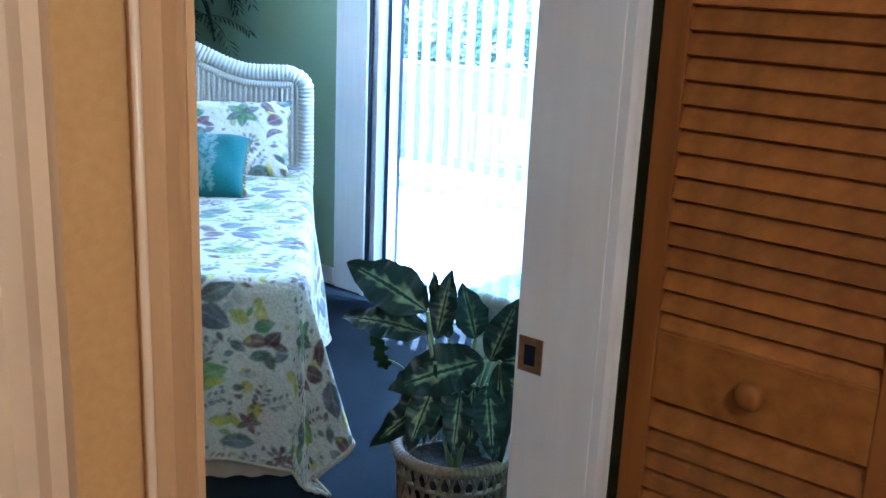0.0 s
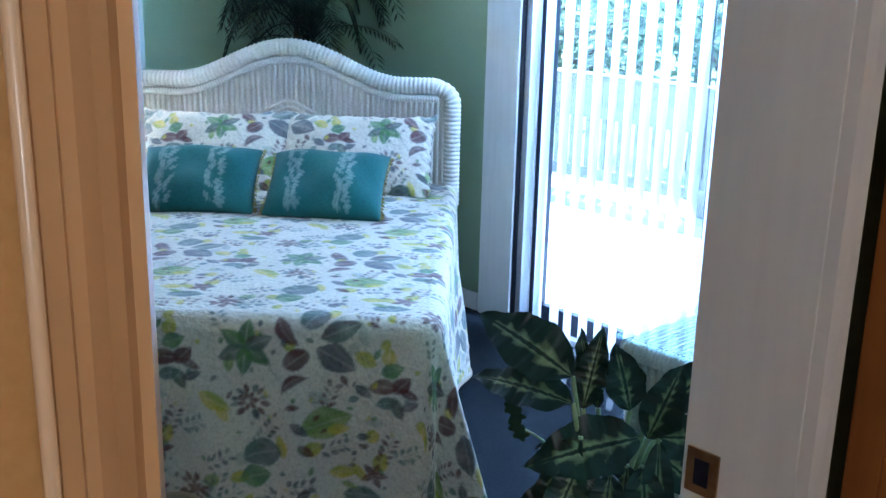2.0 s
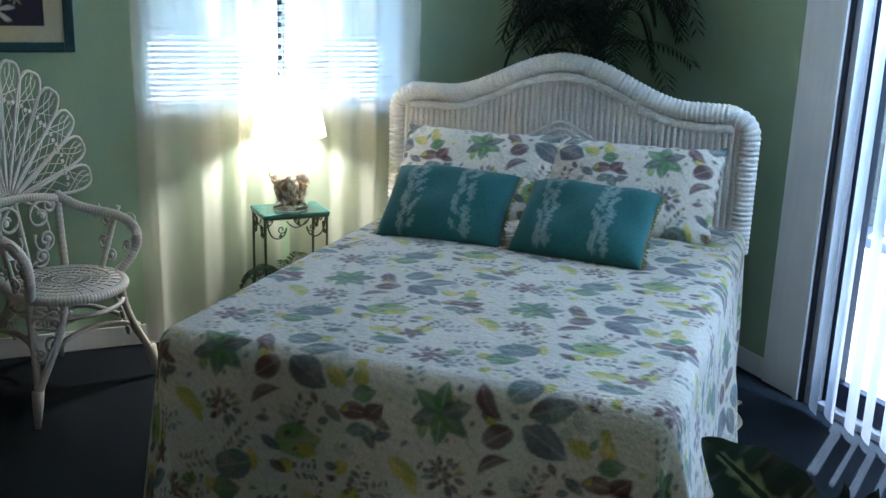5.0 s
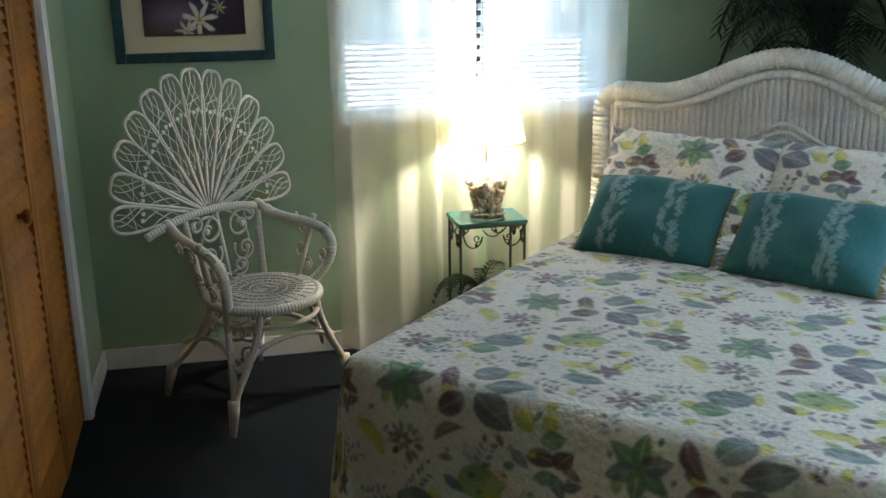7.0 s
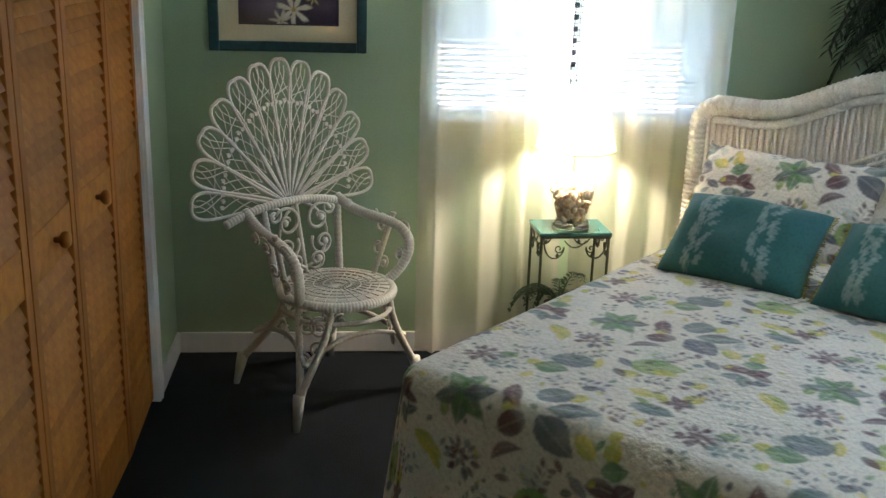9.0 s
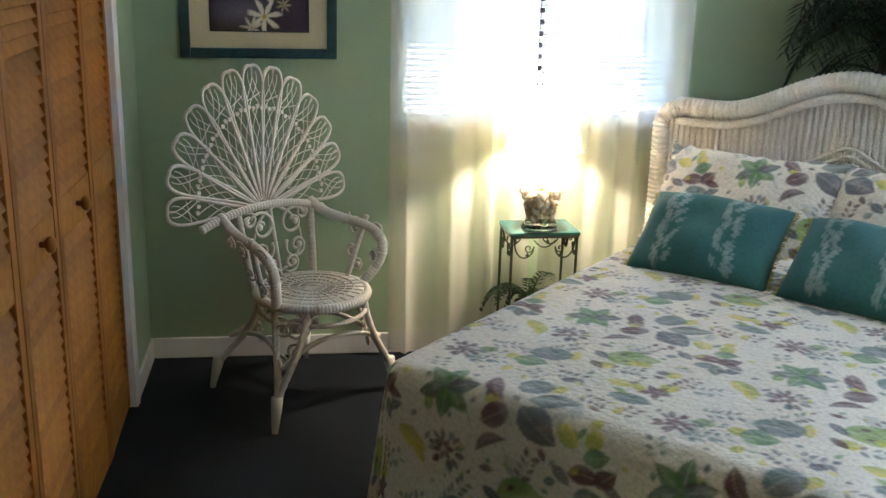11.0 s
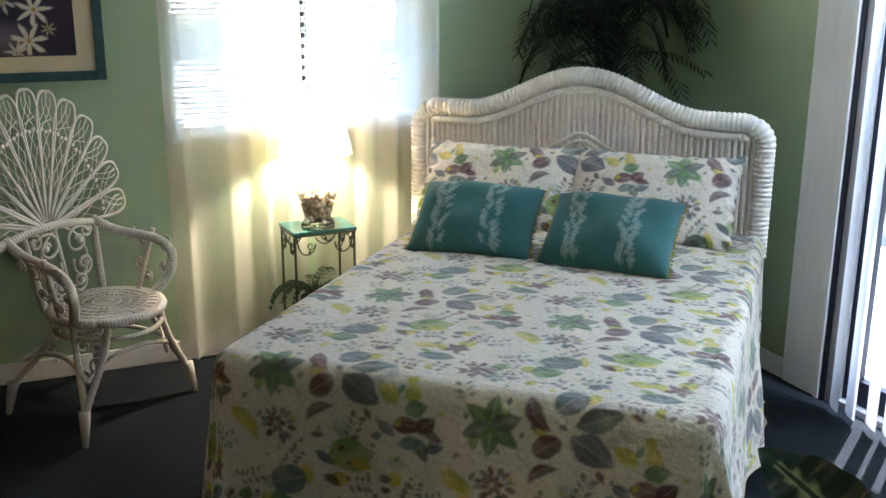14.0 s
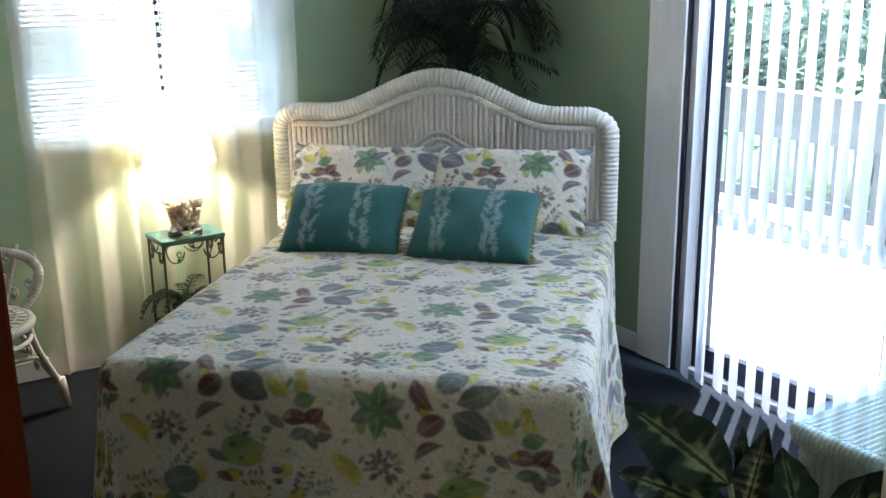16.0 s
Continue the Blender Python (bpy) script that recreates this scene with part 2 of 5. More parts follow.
# ---- building helpers ----
def mesh_of(name, bm, material, smooth=False):
    bmesh.ops.recalc_face_normals(bm, faces=bm.faces[:])
    me = bpy.data.meshes.new(name)
    bm.to_mesh(me)
    bm.free()
    if smooth:
        me.polygons.foreach_set("use_smooth", [True] * len(me.polygons))
    if material:
        me.materials.append(material)
    return me


def part(name, bm, material, parent, label="", smooth=False):
    o = new(name, mesh_of(name, bm, material, smooth))
    o.parent = parent
    return tagged(o, label)


def piece(name, me, parent, m):
    """One of many alike pieces, on shared mesh data."""
    o = new(name, me)
    o.parent = parent
    o.matrix_basis = m
    return o


def thing(name, label, category, m=None, group="", kind=""):
    o = new(name)
    o.matrix_world = m or Matrix()
    return tagged(o, label, category, group, kind)


def solid(name, bm, material, label="", category="", group="", kind="", smooth=False):
    return tagged(new(name, mesh_of(name, bm, material, smooth)), label, category, group, kind)


def box(bm, x0, x1, y0, y1, z0, z1, bevel=0.0):
    vs = [bm.verts.new((x, y, z)) for x in (x0, x1) for y in (y0, y1) for z in (z0, z1)]
    fs = [bm.faces.new([vs[i] for i in f]) for f in ((0, 1, 3, 2), (4, 6, 7, 5), (0, 4, 5, 1), (2, 3, 7, 6), (0, 2, 6, 4), (1, 5, 7, 3))]
    if bevel:
        es = list({e for f in fs for e in f.edges})
        bmesh.ops.bevel(bm, geom=es, offset=bevel, segments=2, affect="EDGES", profile=0.6)
    return bm


def boxes(*bs, bevel=0.0):
    bm = bmesh.new()
    for b in bs:
        box(bm, *b, bevel=bevel)
    return bm


def tube(bm, pts, r, seg=6, closed=False, cap=True):
    """A round rod along pts; r is a number or one radius a point."""
    pts = [Vector(p) for p in pts]
    n = len(pts)
    rs = r if isinstance(r, (list, tuple)) else [r] * n
    rings, side = [], None
    for i, p in enumerate(pts):
        a = pts[(i - 1) % n] if (closed or i > 0) else p
        b = pts[(i + 1) % n] if (closed or i < n - 1) else p
        d = (b - a).normalized() if (b - a).length > 1e-9 else Vector((0, 0, 1))
        if side is None:
            side = d.orthogonal().normalized()
        side = (side - d * side.dot(d))
        side = side.normalized() if side.length > 1e-6 else d.orthogonal().normalized()
        up = d.cross(side)
        rings.append([bm.verts.new(p + (side * math.cos(q) + up * math.sin(q)) * rs[i]) for q in (2 * math.pi * k / seg for k in range(seg))])
    for i in range(n if closed else n - 1):
        A, B = rings[i], rings[(i + 1) % n]
        for k in range(seg):
            bm.faces.new((A[k], A[(k + 1) % seg], B[(k + 1) % seg], B[k]))
    if cap and not closed:
        bm.faces.new(rings[0][::-1])
        bm.faces.new(rings[-1])
    return bm


def lathe(bm, prof, seg=24, cx=0.0, cy=0.0, caps=True):
    """Turns a profile of (radius, z) about an upright axis."""
    rings = [[bm.verts.new((cx + r * math.cos(2 * math.pi * k / seg), cy + r * math.sin(2 * math.pi * k / seg), z)) for k in range(seg)] for r, z in prof]
    for A, B in zip(rings, rings[1:]):
        for k in range(seg):
            bm.faces.new((A[k], A[(k + 1) % seg], B[(k + 1) % seg], B[k]))
    if caps and prof[0][0] > 1e-4:
        bm.faces.new(rings[0][::-1])
    if caps and prof[-1][0] > 1e-4:
        bm.faces.new(rings[-1])
    return bm


def bez(*p, n=14):
    """Points on the curve that p steers (de Casteljau)."""
    out = []
    for i in range(n + 1):
        t, q = i / n, [Vector(v) for v in p]
        while len(q) > 1:
            q = [a.lerp(b, t) for a, b in zip(q, q[1:])]
        out.append(q[0])
    return out


def spiral(c, r0, turns, ex, ez, start=0.0, n=22):
    """A flat scroll winding in towards c, in the plane of ex and ez."""
    c, ex, ez = Vector(c), Vector(ex), Vector(ez)
    return [c + (ex * math.cos(start + turns * 2 * math.pi * i / n) + ez * math.sin(start + turns * 2 * math.pi * i / n)) * (r0 * (1 - 0.8 * i / n)) for i in range(n + 1)]


def grid_mesh(name, P, material, colours=None, attr="print", smooth=True):
    """A sheet from an array of points (rows, columns, 3)."""
    h, w = P.shape[:2]
    k = np.arange(h * w).reshape(h, w)
    F = np.stack([k[:-1, :-1], k[:-1, 1:], k[1:, 1:], k[1:, :-1]], -1).reshape(-1, 4)
    me = bpy.data.meshes.new(name)
    me.from_pydata(P.reshape(-1, 3).tolist(), [], F.tolist())
    if smooth:
        me.polygons.foreach_set("use_smooth", [True] * len(me.polygons))
    if colours is not None:
        kind = "FLOAT_COLOR" if colours.ndim == 3 else "FLOAT"
        if kind == "FLOAT_COLOR":
            a = me.color_attributes.new(attr, kind, "POINT")
            c = np.ones((h * w, 4), np.float32)
            c[:, :3] = colours.reshape(-1, 3)
            a.data.foreach_set("color", c.ravel())
        else:
            a = me.attributes.new(attr, kind, "POINT")
            a.data.foreach_set("value", colours.astype(np.float32).ravel())
    me.materials.append(material)
    me.update()
    return me

# ---- setting: room, hall, garden ----
TOP = 2.44
XC = -3.20                      # closet wall
YD0, YD1 = -3.91, -3.77         # door wall, hall side and room side
DL, DR = -2.952, -2.157         # doorway
YH = -3.985                     # hall face of the wall on the hinge side
SL0, SL1 = -3.30, -1.415        # sliding door opening along y
WL, WR, WB, WT = -2.20, -1.08, 0.965, 2.05

solid("floor", boxes((-5.2, 0.14, -6.2, 0.14, -0.12, 0)), M_CARPET, "dark blue-grey cut-pile carpet on the floor", "floor", kind="structure")
solid("ceiling", boxes((-5.2, 0.14, -6.2, 0.14, TOP, TOP + 0.1)), M_CEIL, "white painted ceiling", "ceiling", kind="structure")
solid("wall_north", boxes((XC - 0.6, WL, 0, 0.14, 0, TOP), (WR, 0, 0, 0.14, 0, TOP), (WL, WR, 0, 0.14, 0, WB), (WL, WR, 0, 0.14, WT, TOP)),
      M_GREEN, "sage green painted wall with a window", "wall", kind="structure")
solid("wall_east", boxes((0, 0.14, SL1, 0.14, 0, TOP), (0, 0.14, -6.2, SL0, 0, TOP), (0, 0.14, SL0, SL1, 2.06, TOP)),
      M_GREEN, "sage green painted wall with a sliding door", "wall", kind="structure")
solid("wall_west", boxes((XC - 0.12, XC, -0.40, 0, 0, TOP), (XC - 0.12, XC, -2.24, -0.40, 2.06, TOP), (XC - 0.12, XC, YD1, -2.24, 0, TOP), (XC - 0.6, XC - 0.5, -2.4, 0, 0, TOP), (XC - 0.5, XC - 0.12, -2.4, -2.3, 0, TOP)),
      M_GREEN, "sage green painted wall with a closet", "wall", kind="structure")
solid("wall_south", boxes((XC - 0.12, DL - 0.02, YH + 0.01, YD1 - 0.003, 0, TOP), (DR + 0.02, 0, YD0 + 0.01, YD1 - 0.003, 0, TOP), (DL - 0.02, DR + 0.02, YD0 + 0.01, YD1 - 0.003, 2.06, TOP)),
      M_GREEN, "painted wall with the bedroom doorway", "wall", kind="structure")
for k, b in enumerate(((-5.1, DL - 0.02, YH, YH + 0.0095, 0, TOP), (DL - 0.02, DR + 0.02, YD0, YD0 + 0.0095, 2.06, TOP), (-5.2, -5.1, -6.2, YH, 0, TOP), (-5.1, -2.13, -6.2, -6.1, 0, TOP),
                       (-2.13, -2.02, -6.1, -4.80, 0, TOP), (-2.13, -2.02, -4.80, YD0, 2.05, TOP), (-1.6, -1.5, -4.8, YD0, 0, TOP), (-2.02, -1.5, -4.9, -4.8, 0, TOP))):
    solid("wall_hall_%d" % (k + 1), boxes(b), M_HALL, "warm ochre painted hall wall", "wall", kind="structure")


def moulding(bm, x0, x1, z0, z1, face, out, along="x"):
    """An upright casing board with a stepped, rounded profile, standing out of a wall."""
    w = x1 - x0
    prof = [(0, 0), (0, 0.55), (0.12, 0.85), (0.2, 0.62), (0.34, 0.62), (0.42, 1.0), (0.60, 0.92), (0.74, 0.72), (0.86, 0.8), (0.94, 0.62), (1, 0.5), (1, 0)]
    rows = []
    for z in (z0, z1):
        ring = []
        for a, b in prof:
            p, q = x0 + a * w, face + out * b
            ring.append(bm.verts.new((p, q, z) if along == "x" else (q, p, z)))
        rows.append(ring)
    n = len(prof)
    for k in range(n):
        bm.faces.new((rows[0][k], rows[0][(k + 1) % n], rows[1][(k + 1) % n], rows[1][k]))
    bm.faces.new(rows[0])
    bm.faces.new(rows[1][::-1])
    return bm


trim = thing("door_trim", "cream and white door casing and jambs of the doorway", "door trim", kind="structure")
part("jamb", boxes((DR, DR + 0.02, YD0 - 0.004, YD1 + 0.004, 0, 2.04)), M_WHITE, trim, "white painted jamb")
part("jamb", boxes((DL - 0.02, DL, YH - 0.004, YD1 + 0.004, 0, 2.04)), M_TAN, trim, "tan painted jamb")
part("head_jamb", boxes((DL - 0.02, DR + 0.02, YD0 - 0.004, YD1 + 0.004, 2.04, 2.06)), M_WHITE, trim)
part("door_stop", boxes((DR - 0.011, DR - 0.001, YD0 - 0.003, YD1 + 0.0035, 0, 2.04), bevel=0.002), M_WHITE, trim)
part("door_stop", boxes((DL + 0.001, DL + 0.011, YH + 0.05, YD1 - 0.042, 0, 2.04), bevel=0.002), M_TAN, trim)
part("casing", moulding(bmesh.new(), -3.000, -2.953, 0, 2.10, YH - 0.001, -0.030), M_TAN, trim, "tan painted casing")
# the edge's daylight highlight, built as a thin pale rod
part("bead", tube(bmesh.new(), [(-3.005, YH - 0.017, 0), (-3.005, YH - 0.019, 2.10)], 0.0036, 10), M_TAN_LIT, trim, "daylight glint on the casing edge, made as a pale bead", True)
# outer casing: bedroom daylight on it is in its paler colour
part("casing", moulding(bmesh.new(), -3.160, -3.068, 0, 2.10, YH - 0.001, -0.036), M_TAN_LIT, trim)
part("casing", moulding(bmesh.new(), DR - 0.010, DR + 0.021, 0, 2.04, YD0 - 0.001, -0.032), M_WHITE, trim)
part("casing", moulding(bmesh.new(), DR + 0.004, DR + 0.064, 0, 2.10, YD1, 0.017), M_WHITE, trim)
strike = part("strike_plate", boxes((DR - 0.0145, DR - 0.0115, YD1 - 0.048, YD1 - 0.004, 0.944, 1.002)), M_KNOB, trim, "worn brass strike plate")
# no real recess: a dark block gives the shade inside the latch hole
part("latch_hole_shade", boxes((DR - 0.0160, DR - 0.0146, YD1 - 0.036, YD1 - 0.016, 0.956, 0.990)), M_BLACK, strike)

# the door leaf, swung wide into the room
leaf = thing("door_1", "red-brown stained flush door standing wide open", "door", pose(-2.885, YD1 + 0.008, 0, 0, 0, 10), kind="structure")
part("leaf", boxes((-0.035, 0, 0, 0.74, 0.012, 2.03), bevel=0.002), M_DOOR, leaf)
part("door_handle", lathe(bmesh.new(), [(0.0, 0), (0.026, 0.002), (0.028, 0.03), (0.012, 0.034), (0.011, 0.05), (0.0, 0.052)], 16), M_KNOB, leaf).matrix_basis = pose(0, 0.68, 0.97, 0, 90, 0)

base = thing("baseboard", "white painted baseboard along the walls", "baseboard", kind="structure")


def skirting(x0, x1, y0, y1):
    part("board", boxes((x0, x1, y0, y1, 0, 0.085), bevel=0.004), M_WHITE, base)


skirting(XC + 0.014, -0.016, -0.014, -0.001)
skirting(XC + 0.001, XC + 0.013, -0.385, -0.001)
skirting(-0.014, -0.001, -1.17, -0.016)

# ---- louvred closet doors ----
def slat_mesh(width):
    bm = bmesh.new()
    box(bm, -width / 2, width / 2, -0.004, 0.004, -0.024, 0.024)
    return mesh_of("slat", bm, M_PINE)


def bifold(name, label, m, panels, width, turn, knobs, group, mid):
    """A row of louvred panels in the plane y = 0 of m, facing -y."""
    me = slat_mesh(width - 0.082)
    for i in range(panels):
        door = thing(name, label, "closet door", m @ pose((i + 0.5) * width, 0, 0, 0, 0, turn if i % 2 else -turn), group=group)
        w = width / 2 - 0.002
        for sx in (-1, 1):
            part("stile", boxes((min(sx * w, sx * (w - 0.04)), max(sx * w, sx * (w - 0.04)), -0.014, 0.014, 0.015, 2.03), bevel=0.003), M_PINE_V, door)
        for z0, z1 in ((0.015, 0.17), (mid - 0.055, mid + 0.055), (1.94, 2.03)):
            part("rail", boxes((-w + 0.04, w - 0.04, -0.012, 0.012, z0, z1), bevel=0.002), M_PINE, door)
        for z0, z1 in ((0.185, mid - 0.058), (mid + 0.07, 1.935)):
            z = z0
            while z < z1:
                piece("slat", me, door, pose(0, 0.001, z, -24, 0, 0))
                z += 0.0335
        if knobs[i]:
            part("knob", lathe(bmesh.new(), [(0.007, 0), (0.008, 0.012), (0.018, 0.018), (0.021, 0.026), (0.018, 0.034), (0.009, 0.037), (0.0, 0.0375)], 14), M_PINE, door, "round turned wooden knob", True).matrix_basis = pose(0, -0.012, mid + 0.003, 90, 0, 0)


bifold("closet_door", "orange-stained louvred pine bifold closet door", pose(XC - 0.02, -2.13, 0, 0, 0, 90), 4, 0.415, 1.2, (0, 1, 1, 0), "bedroom closet doors", 0.905)
bifold("closet_door", "orange-stained louvred pine hall closet door", pose(-2.115, -3.945, 0, 0, 0, -90), 2, 0.40, 0.0, (1, 0), "hall closet doors", 1.003)

ctrim = thing("closet_trim", "white painted casing round the closet opening", "closet trim", kind="structure")
part("casing", moulding(bmesh.new(), -0.465, -0.40, 0, 2.10, XC, 0.018, "y"), M_WHITE, ctrim)
part("casing", moulding(bmesh.new(), -2.205, -2.14, 0, 2.10, XC, 0.018, "y"), M_WHITE, ctrim)
part("head_casing", boxes((XC + 0.001, XC + 0.018, -2.14, -0.465, 2.04, 2.10), bevel=0.003), M_WHITE, ctrim)
part("jamb", boxes((XC - 0.11, XC - 0.001, -0.464, -0.402, 0, 2.05)), M_WHITE, ctrim)

# ---- window with mini blinds ----
win = thing("window_1", "white window with lowered horizontal blinds", "window", kind="structure")
part("window_frame", boxes((WL, WL + 0.04, 0.06, 0.11, WB, WT), (WR - 0.04, WR, 0.06, 0.11, WB, WT), (WL + 0.04, WR - 0.04, 0.06, 0.11, WB, WB + 0.04), (WL + 0.04, WR - 0.04, 0.06, 0.11, WT - 0.04, WT),
                           (WL + 0.04, WR - 0.04, 0.065, 0.105, 1.49, 1.53)), M_WHITE, win)
part("window_sill", boxes((WL - 0.02, WR + 0.02, -0.022, 0.06, WB - 0.022, WB - 0.001), bevel=0.004), M_WHITE, win)
for z0, z1 in ((WB + 0.04, 1.49), (1.53, WT - 0.04)):
    part("pane", boxes((WL + 0.04, WR - 0.04, 0.083, 0.087, z0, z1)), M_GLASS, win).visible_shadow = False
blind = thing("window_blind", "white horizontal mini blind with open slats", "blind")
part("head_rail", boxes((WL + 0.01, WR - 0.01, 0.012, 0.05, 2.015, 2.045), bevel=0.003), M_WHITE, blind)
part("bottom_rail", boxes((WL + 0.015, WR - 0.015, 0.018, 0.044, 0.972, 0.990), bevel=0.003), M_WHITE, blind)
bm = bmesh.new()
box(bm, WL + 0.015, WR - 0.015, -0.0125, 0.0125, -0.0008, 0.0008)
slat = mesh_of("slat", bm, M_SLAT)
for i in range(46):
    piece("slat", slat, blind, pose(0, 0.032, 1.004 + i * 0.0220, 36, 0, 0))
for x in (-2.03, -1.645, -1.24):
    part("cord", tube(bmesh.new(), [(x, 0.017, 0.985), (x, 0.017, 2.02)], 0.0016, 5), M_CORD, blind)
part("lift_cord", tube(bmesh.new(), bez((-1.668, 0.008, 2.02), (-1.662, 0.006, 1.6), (-1.672, 0.006, 1.12)), 0.002, 5), M_CORD, blind)
for i in range(9):
    part("cord_bead", lathe(bmesh.new(), [(0.0, -0.010), (0.012, -0.010), (0.014, 0.0), (0.012, 0.010), (0.0, 0.010)], 8, -1.668 - 0.002 * math.sin(i), 0.002), M_BLACK, blind).location.z = 1.175 + i * 0.044
part("tassel", lathe(bmesh.new(), [(0.002, 1.12), (0.006, 1.115), (0.008, 1.09), (0.0, 1.085)], 10, -1.672, 0.006), M_CORD, blind)

# ---- sheer curtains ----
def curtain(x0, x1, fullness, phase):
    nx, nz = 150, 46
    a = np.linspace(0, 1, nx)[None, :]
    z = np.linspace(0.018, 2.16, nz)[:, None]
    low = (1 - z / 2.16)
    x = x0 + (x1 - x0) * a + 0.012 * low * np.sin(a * 21 + phase)
    w = 2 * np.pi * fullness * (a + 0.05 * np.sin(a * 8 + phase)) + phase
    y = -0.052 + 0.020 * np.sin(w + 0.35 * np.sin(3 * z + phase)) * (0.7 + 0.5 * low) + 0.003 * np.sin(2.3 * w + 0.8 * z)
    P = np.stack(np.broadcast_arrays(x, y, z), -1)
    c = thing("curtain", "sheer ivory voile curtain hanging to the floor", "curtain", group="window curtains")
    o = new("panel", grid_mesh("panel", P, M_SHEER))
    o.parent = c
    return c


curtain(-2.255, -1.685, 4.0, 0.4)
curtain(-1.652, -1.070, 3.6, 2.1)
rod = thing("curtain_rod", "slim white curtain rod above the window", "curtain rod")
part("rod", tube(bmesh.new(), [(-2.32, -0.052, 2.175), (-1.02, -0.052, 2.175)], 0.008, 8), M_WHITE, rod)
for x in (-2.31, -1.03):
    part("bracket", tube(bmesh.new(), [(x, -0.052, 2.175), (x, 0.0, 2.175)], 0.006, 6), M_WHITE, rod)

# ---- sliding glass door with vertical vanes ----
strim = thing("slider_trim", "white flat boards beside the sliding door", "door trim", kind="structure")
part("board", boxes((-0.020, -0.001, -1.395, -1.185, 0, 2.10), bevel=0.003), M_WHITE, strim)
part("bead", boxes((-0.030, -0.021, -1.395, -1.375, 0, 2.10), bevel=0.002), M_WHITE, strim)
slider = thing("door_2", "dark-framed sliding glass door to the deck", "sliding door", kind="structure")
part("track_frame", boxes((-0.022, 0.10, -1.415, -1.398, 0, 2.06), (-0.022, 0.10, SL0, SL0 + 0.03, 0, 2.06), (-0.01, 0.10, SL0 + 0.03, -1.415, 2.03, 2.06)), M_BLACK, slider)
part("side_channel", boxes((-0.012, 0.02, -1.475, -1.416, 0.001, 2.03), bevel=0.003), M_GREYF, slider)
part("sill_track", boxes((-0.012, 0.10, SL0 + 0.03, -1.476, 0.001, 0.028), bevel=0.003), M_GREYF, slider)
part("stile", boxes((0.022, 0.062, -1.535, -1.418, 0.03, 2.03), bevel=0.003), M_BLACK, slider)
part("stile", boxes((0.022, 0.062, -2.40, -2.33, 0.03, 2.03), bevel=0.003), M_BLACK, slider)
part("stile", boxes((0.064, 0.098, -2.42, -2.36, 0.03, 2.03), bevel=0.003), M_BLACK, slider)
part("rail", boxes((0.022, 0.062, -2.33, -1.535, 0.03, 0.125), bevel=0.003), M_BLACK, slider)
part("rail", boxes((0.064, 0.098, SL0 + 0.03, -2.42, 0.03, 0.125), bevel=0.003), M_BLACK, slider)
part("pane", boxes((0.040, 0.044, -2.33, -1.535, 0.125, 2.03)), M_GLASS, slider).visible_shadow = False
part("pane", boxes((0.079, 0.083, SL0 + 0.03, -2.42, 0.125, 2.03)), M_GLASS, slider).visible_shadow = False
vb = thing("vertical_blind", "white vertical vane blind turned half open", "vertical blind")
part("head_rail", boxes((-0.105, -0.060, SL0, -1.44, 2.06, 2.10), bevel=0.003), M_WHITE, vb)
vz = np.linspace(0.028, 2.06, 3)[:, None]
va = np.linspace(-1, 1, 9)[None, :]
P = np.stack(np.broadcast_arrays(0.0445 * va, 0.006 * (1 - va * va), vz), -1)
front = grid_mesh("vane", P, M_VANE)
rng = random.Random(5)
for i in range(22):
    piece("vane", front, vb, pose(-0.082 + rng.uniform(-0.003, 0.003), -1.535 - i * 0.079 - (0.02 if i > 1 else 0), 0, 0, 0, 62 + rng.uniform(-5, 5)))
part("pull_chain", tube(bmesh.new(), [(-0.10, -2.385, 2.06), (-0.102, -2.39, 0.85)], 0.0022, 5), M_CORD, vb)

# ---- deck, rail, garden ----
solid("ground", boxes((-400, 400, -400, 400, -0.75, -0.7)), M_GRASS, "grass and earth of the garden", "ground", kind="structure")
deck = thing("deck", "sun-bleached timber deck outside the sliding door", "deck", kind="structure")
bm = bmesh.new()
box(bm, 0, 0.138, -7.0, 3.0, -0.03, 0.0)
board = mesh_of("board", bm, M_DECK)
for i in range(20):
    piece("board", board, deck, pose(0.16 + i * 0.145, 0, -0.055 + (i % 3) * 0.001))
part("joist_frame", boxes((0.15, 3.05, -7.0, 3.0, -0.69, -0.09)), M_RAIL, deck)
# unseen overhang, added so the high sun barely reaches the carpet
solid("eave", boxes((0.15, 0.62, -7.0, 3.0, 2.50, 2.62)), M_SUN_BLOCK, "unseen overhang added above the deck to hold back the sun", "eave", kind="structure")
rail = thing("deck_rail", "grey weathered timber deck railing", "railing")
part("top_rail", boxes((2.52, 2.68, -7.0, 3.0, 0.80, 0.84), bevel=0.004), M_RAIL, rail)
part("upper_board", boxes((2.585, 2.615, -7.0, 3.0, 0.52, 0.795), bevel=0.003), M_RAIL, rail)
part("lower_board", boxes((2.585, 2.615, -7.0, 3.0, 0.06, 0.15), bevel=0.003), M_RAIL, rail)
bm = bmesh.new()
box(bm, -0.045, 0.045, -0.045, 0.045, -0.05, 0.80)
post = mesh_of("post", bm, M_RAIL)
for i in range(7):
    piece("post", post, rail, pose(2.665, -6.6 + i * 1.5, 0))
bm = bmesh.new()
box(bm, -0.012, 0.012, -0.018, 0.018, 0.15, 0.52)
bal = mesh_of("baluster", bm, M_RAIL)
for i in range(60):
    piece("baluster", bal, rail, pose(2.60, -6.5 + i * 0.15, 0))


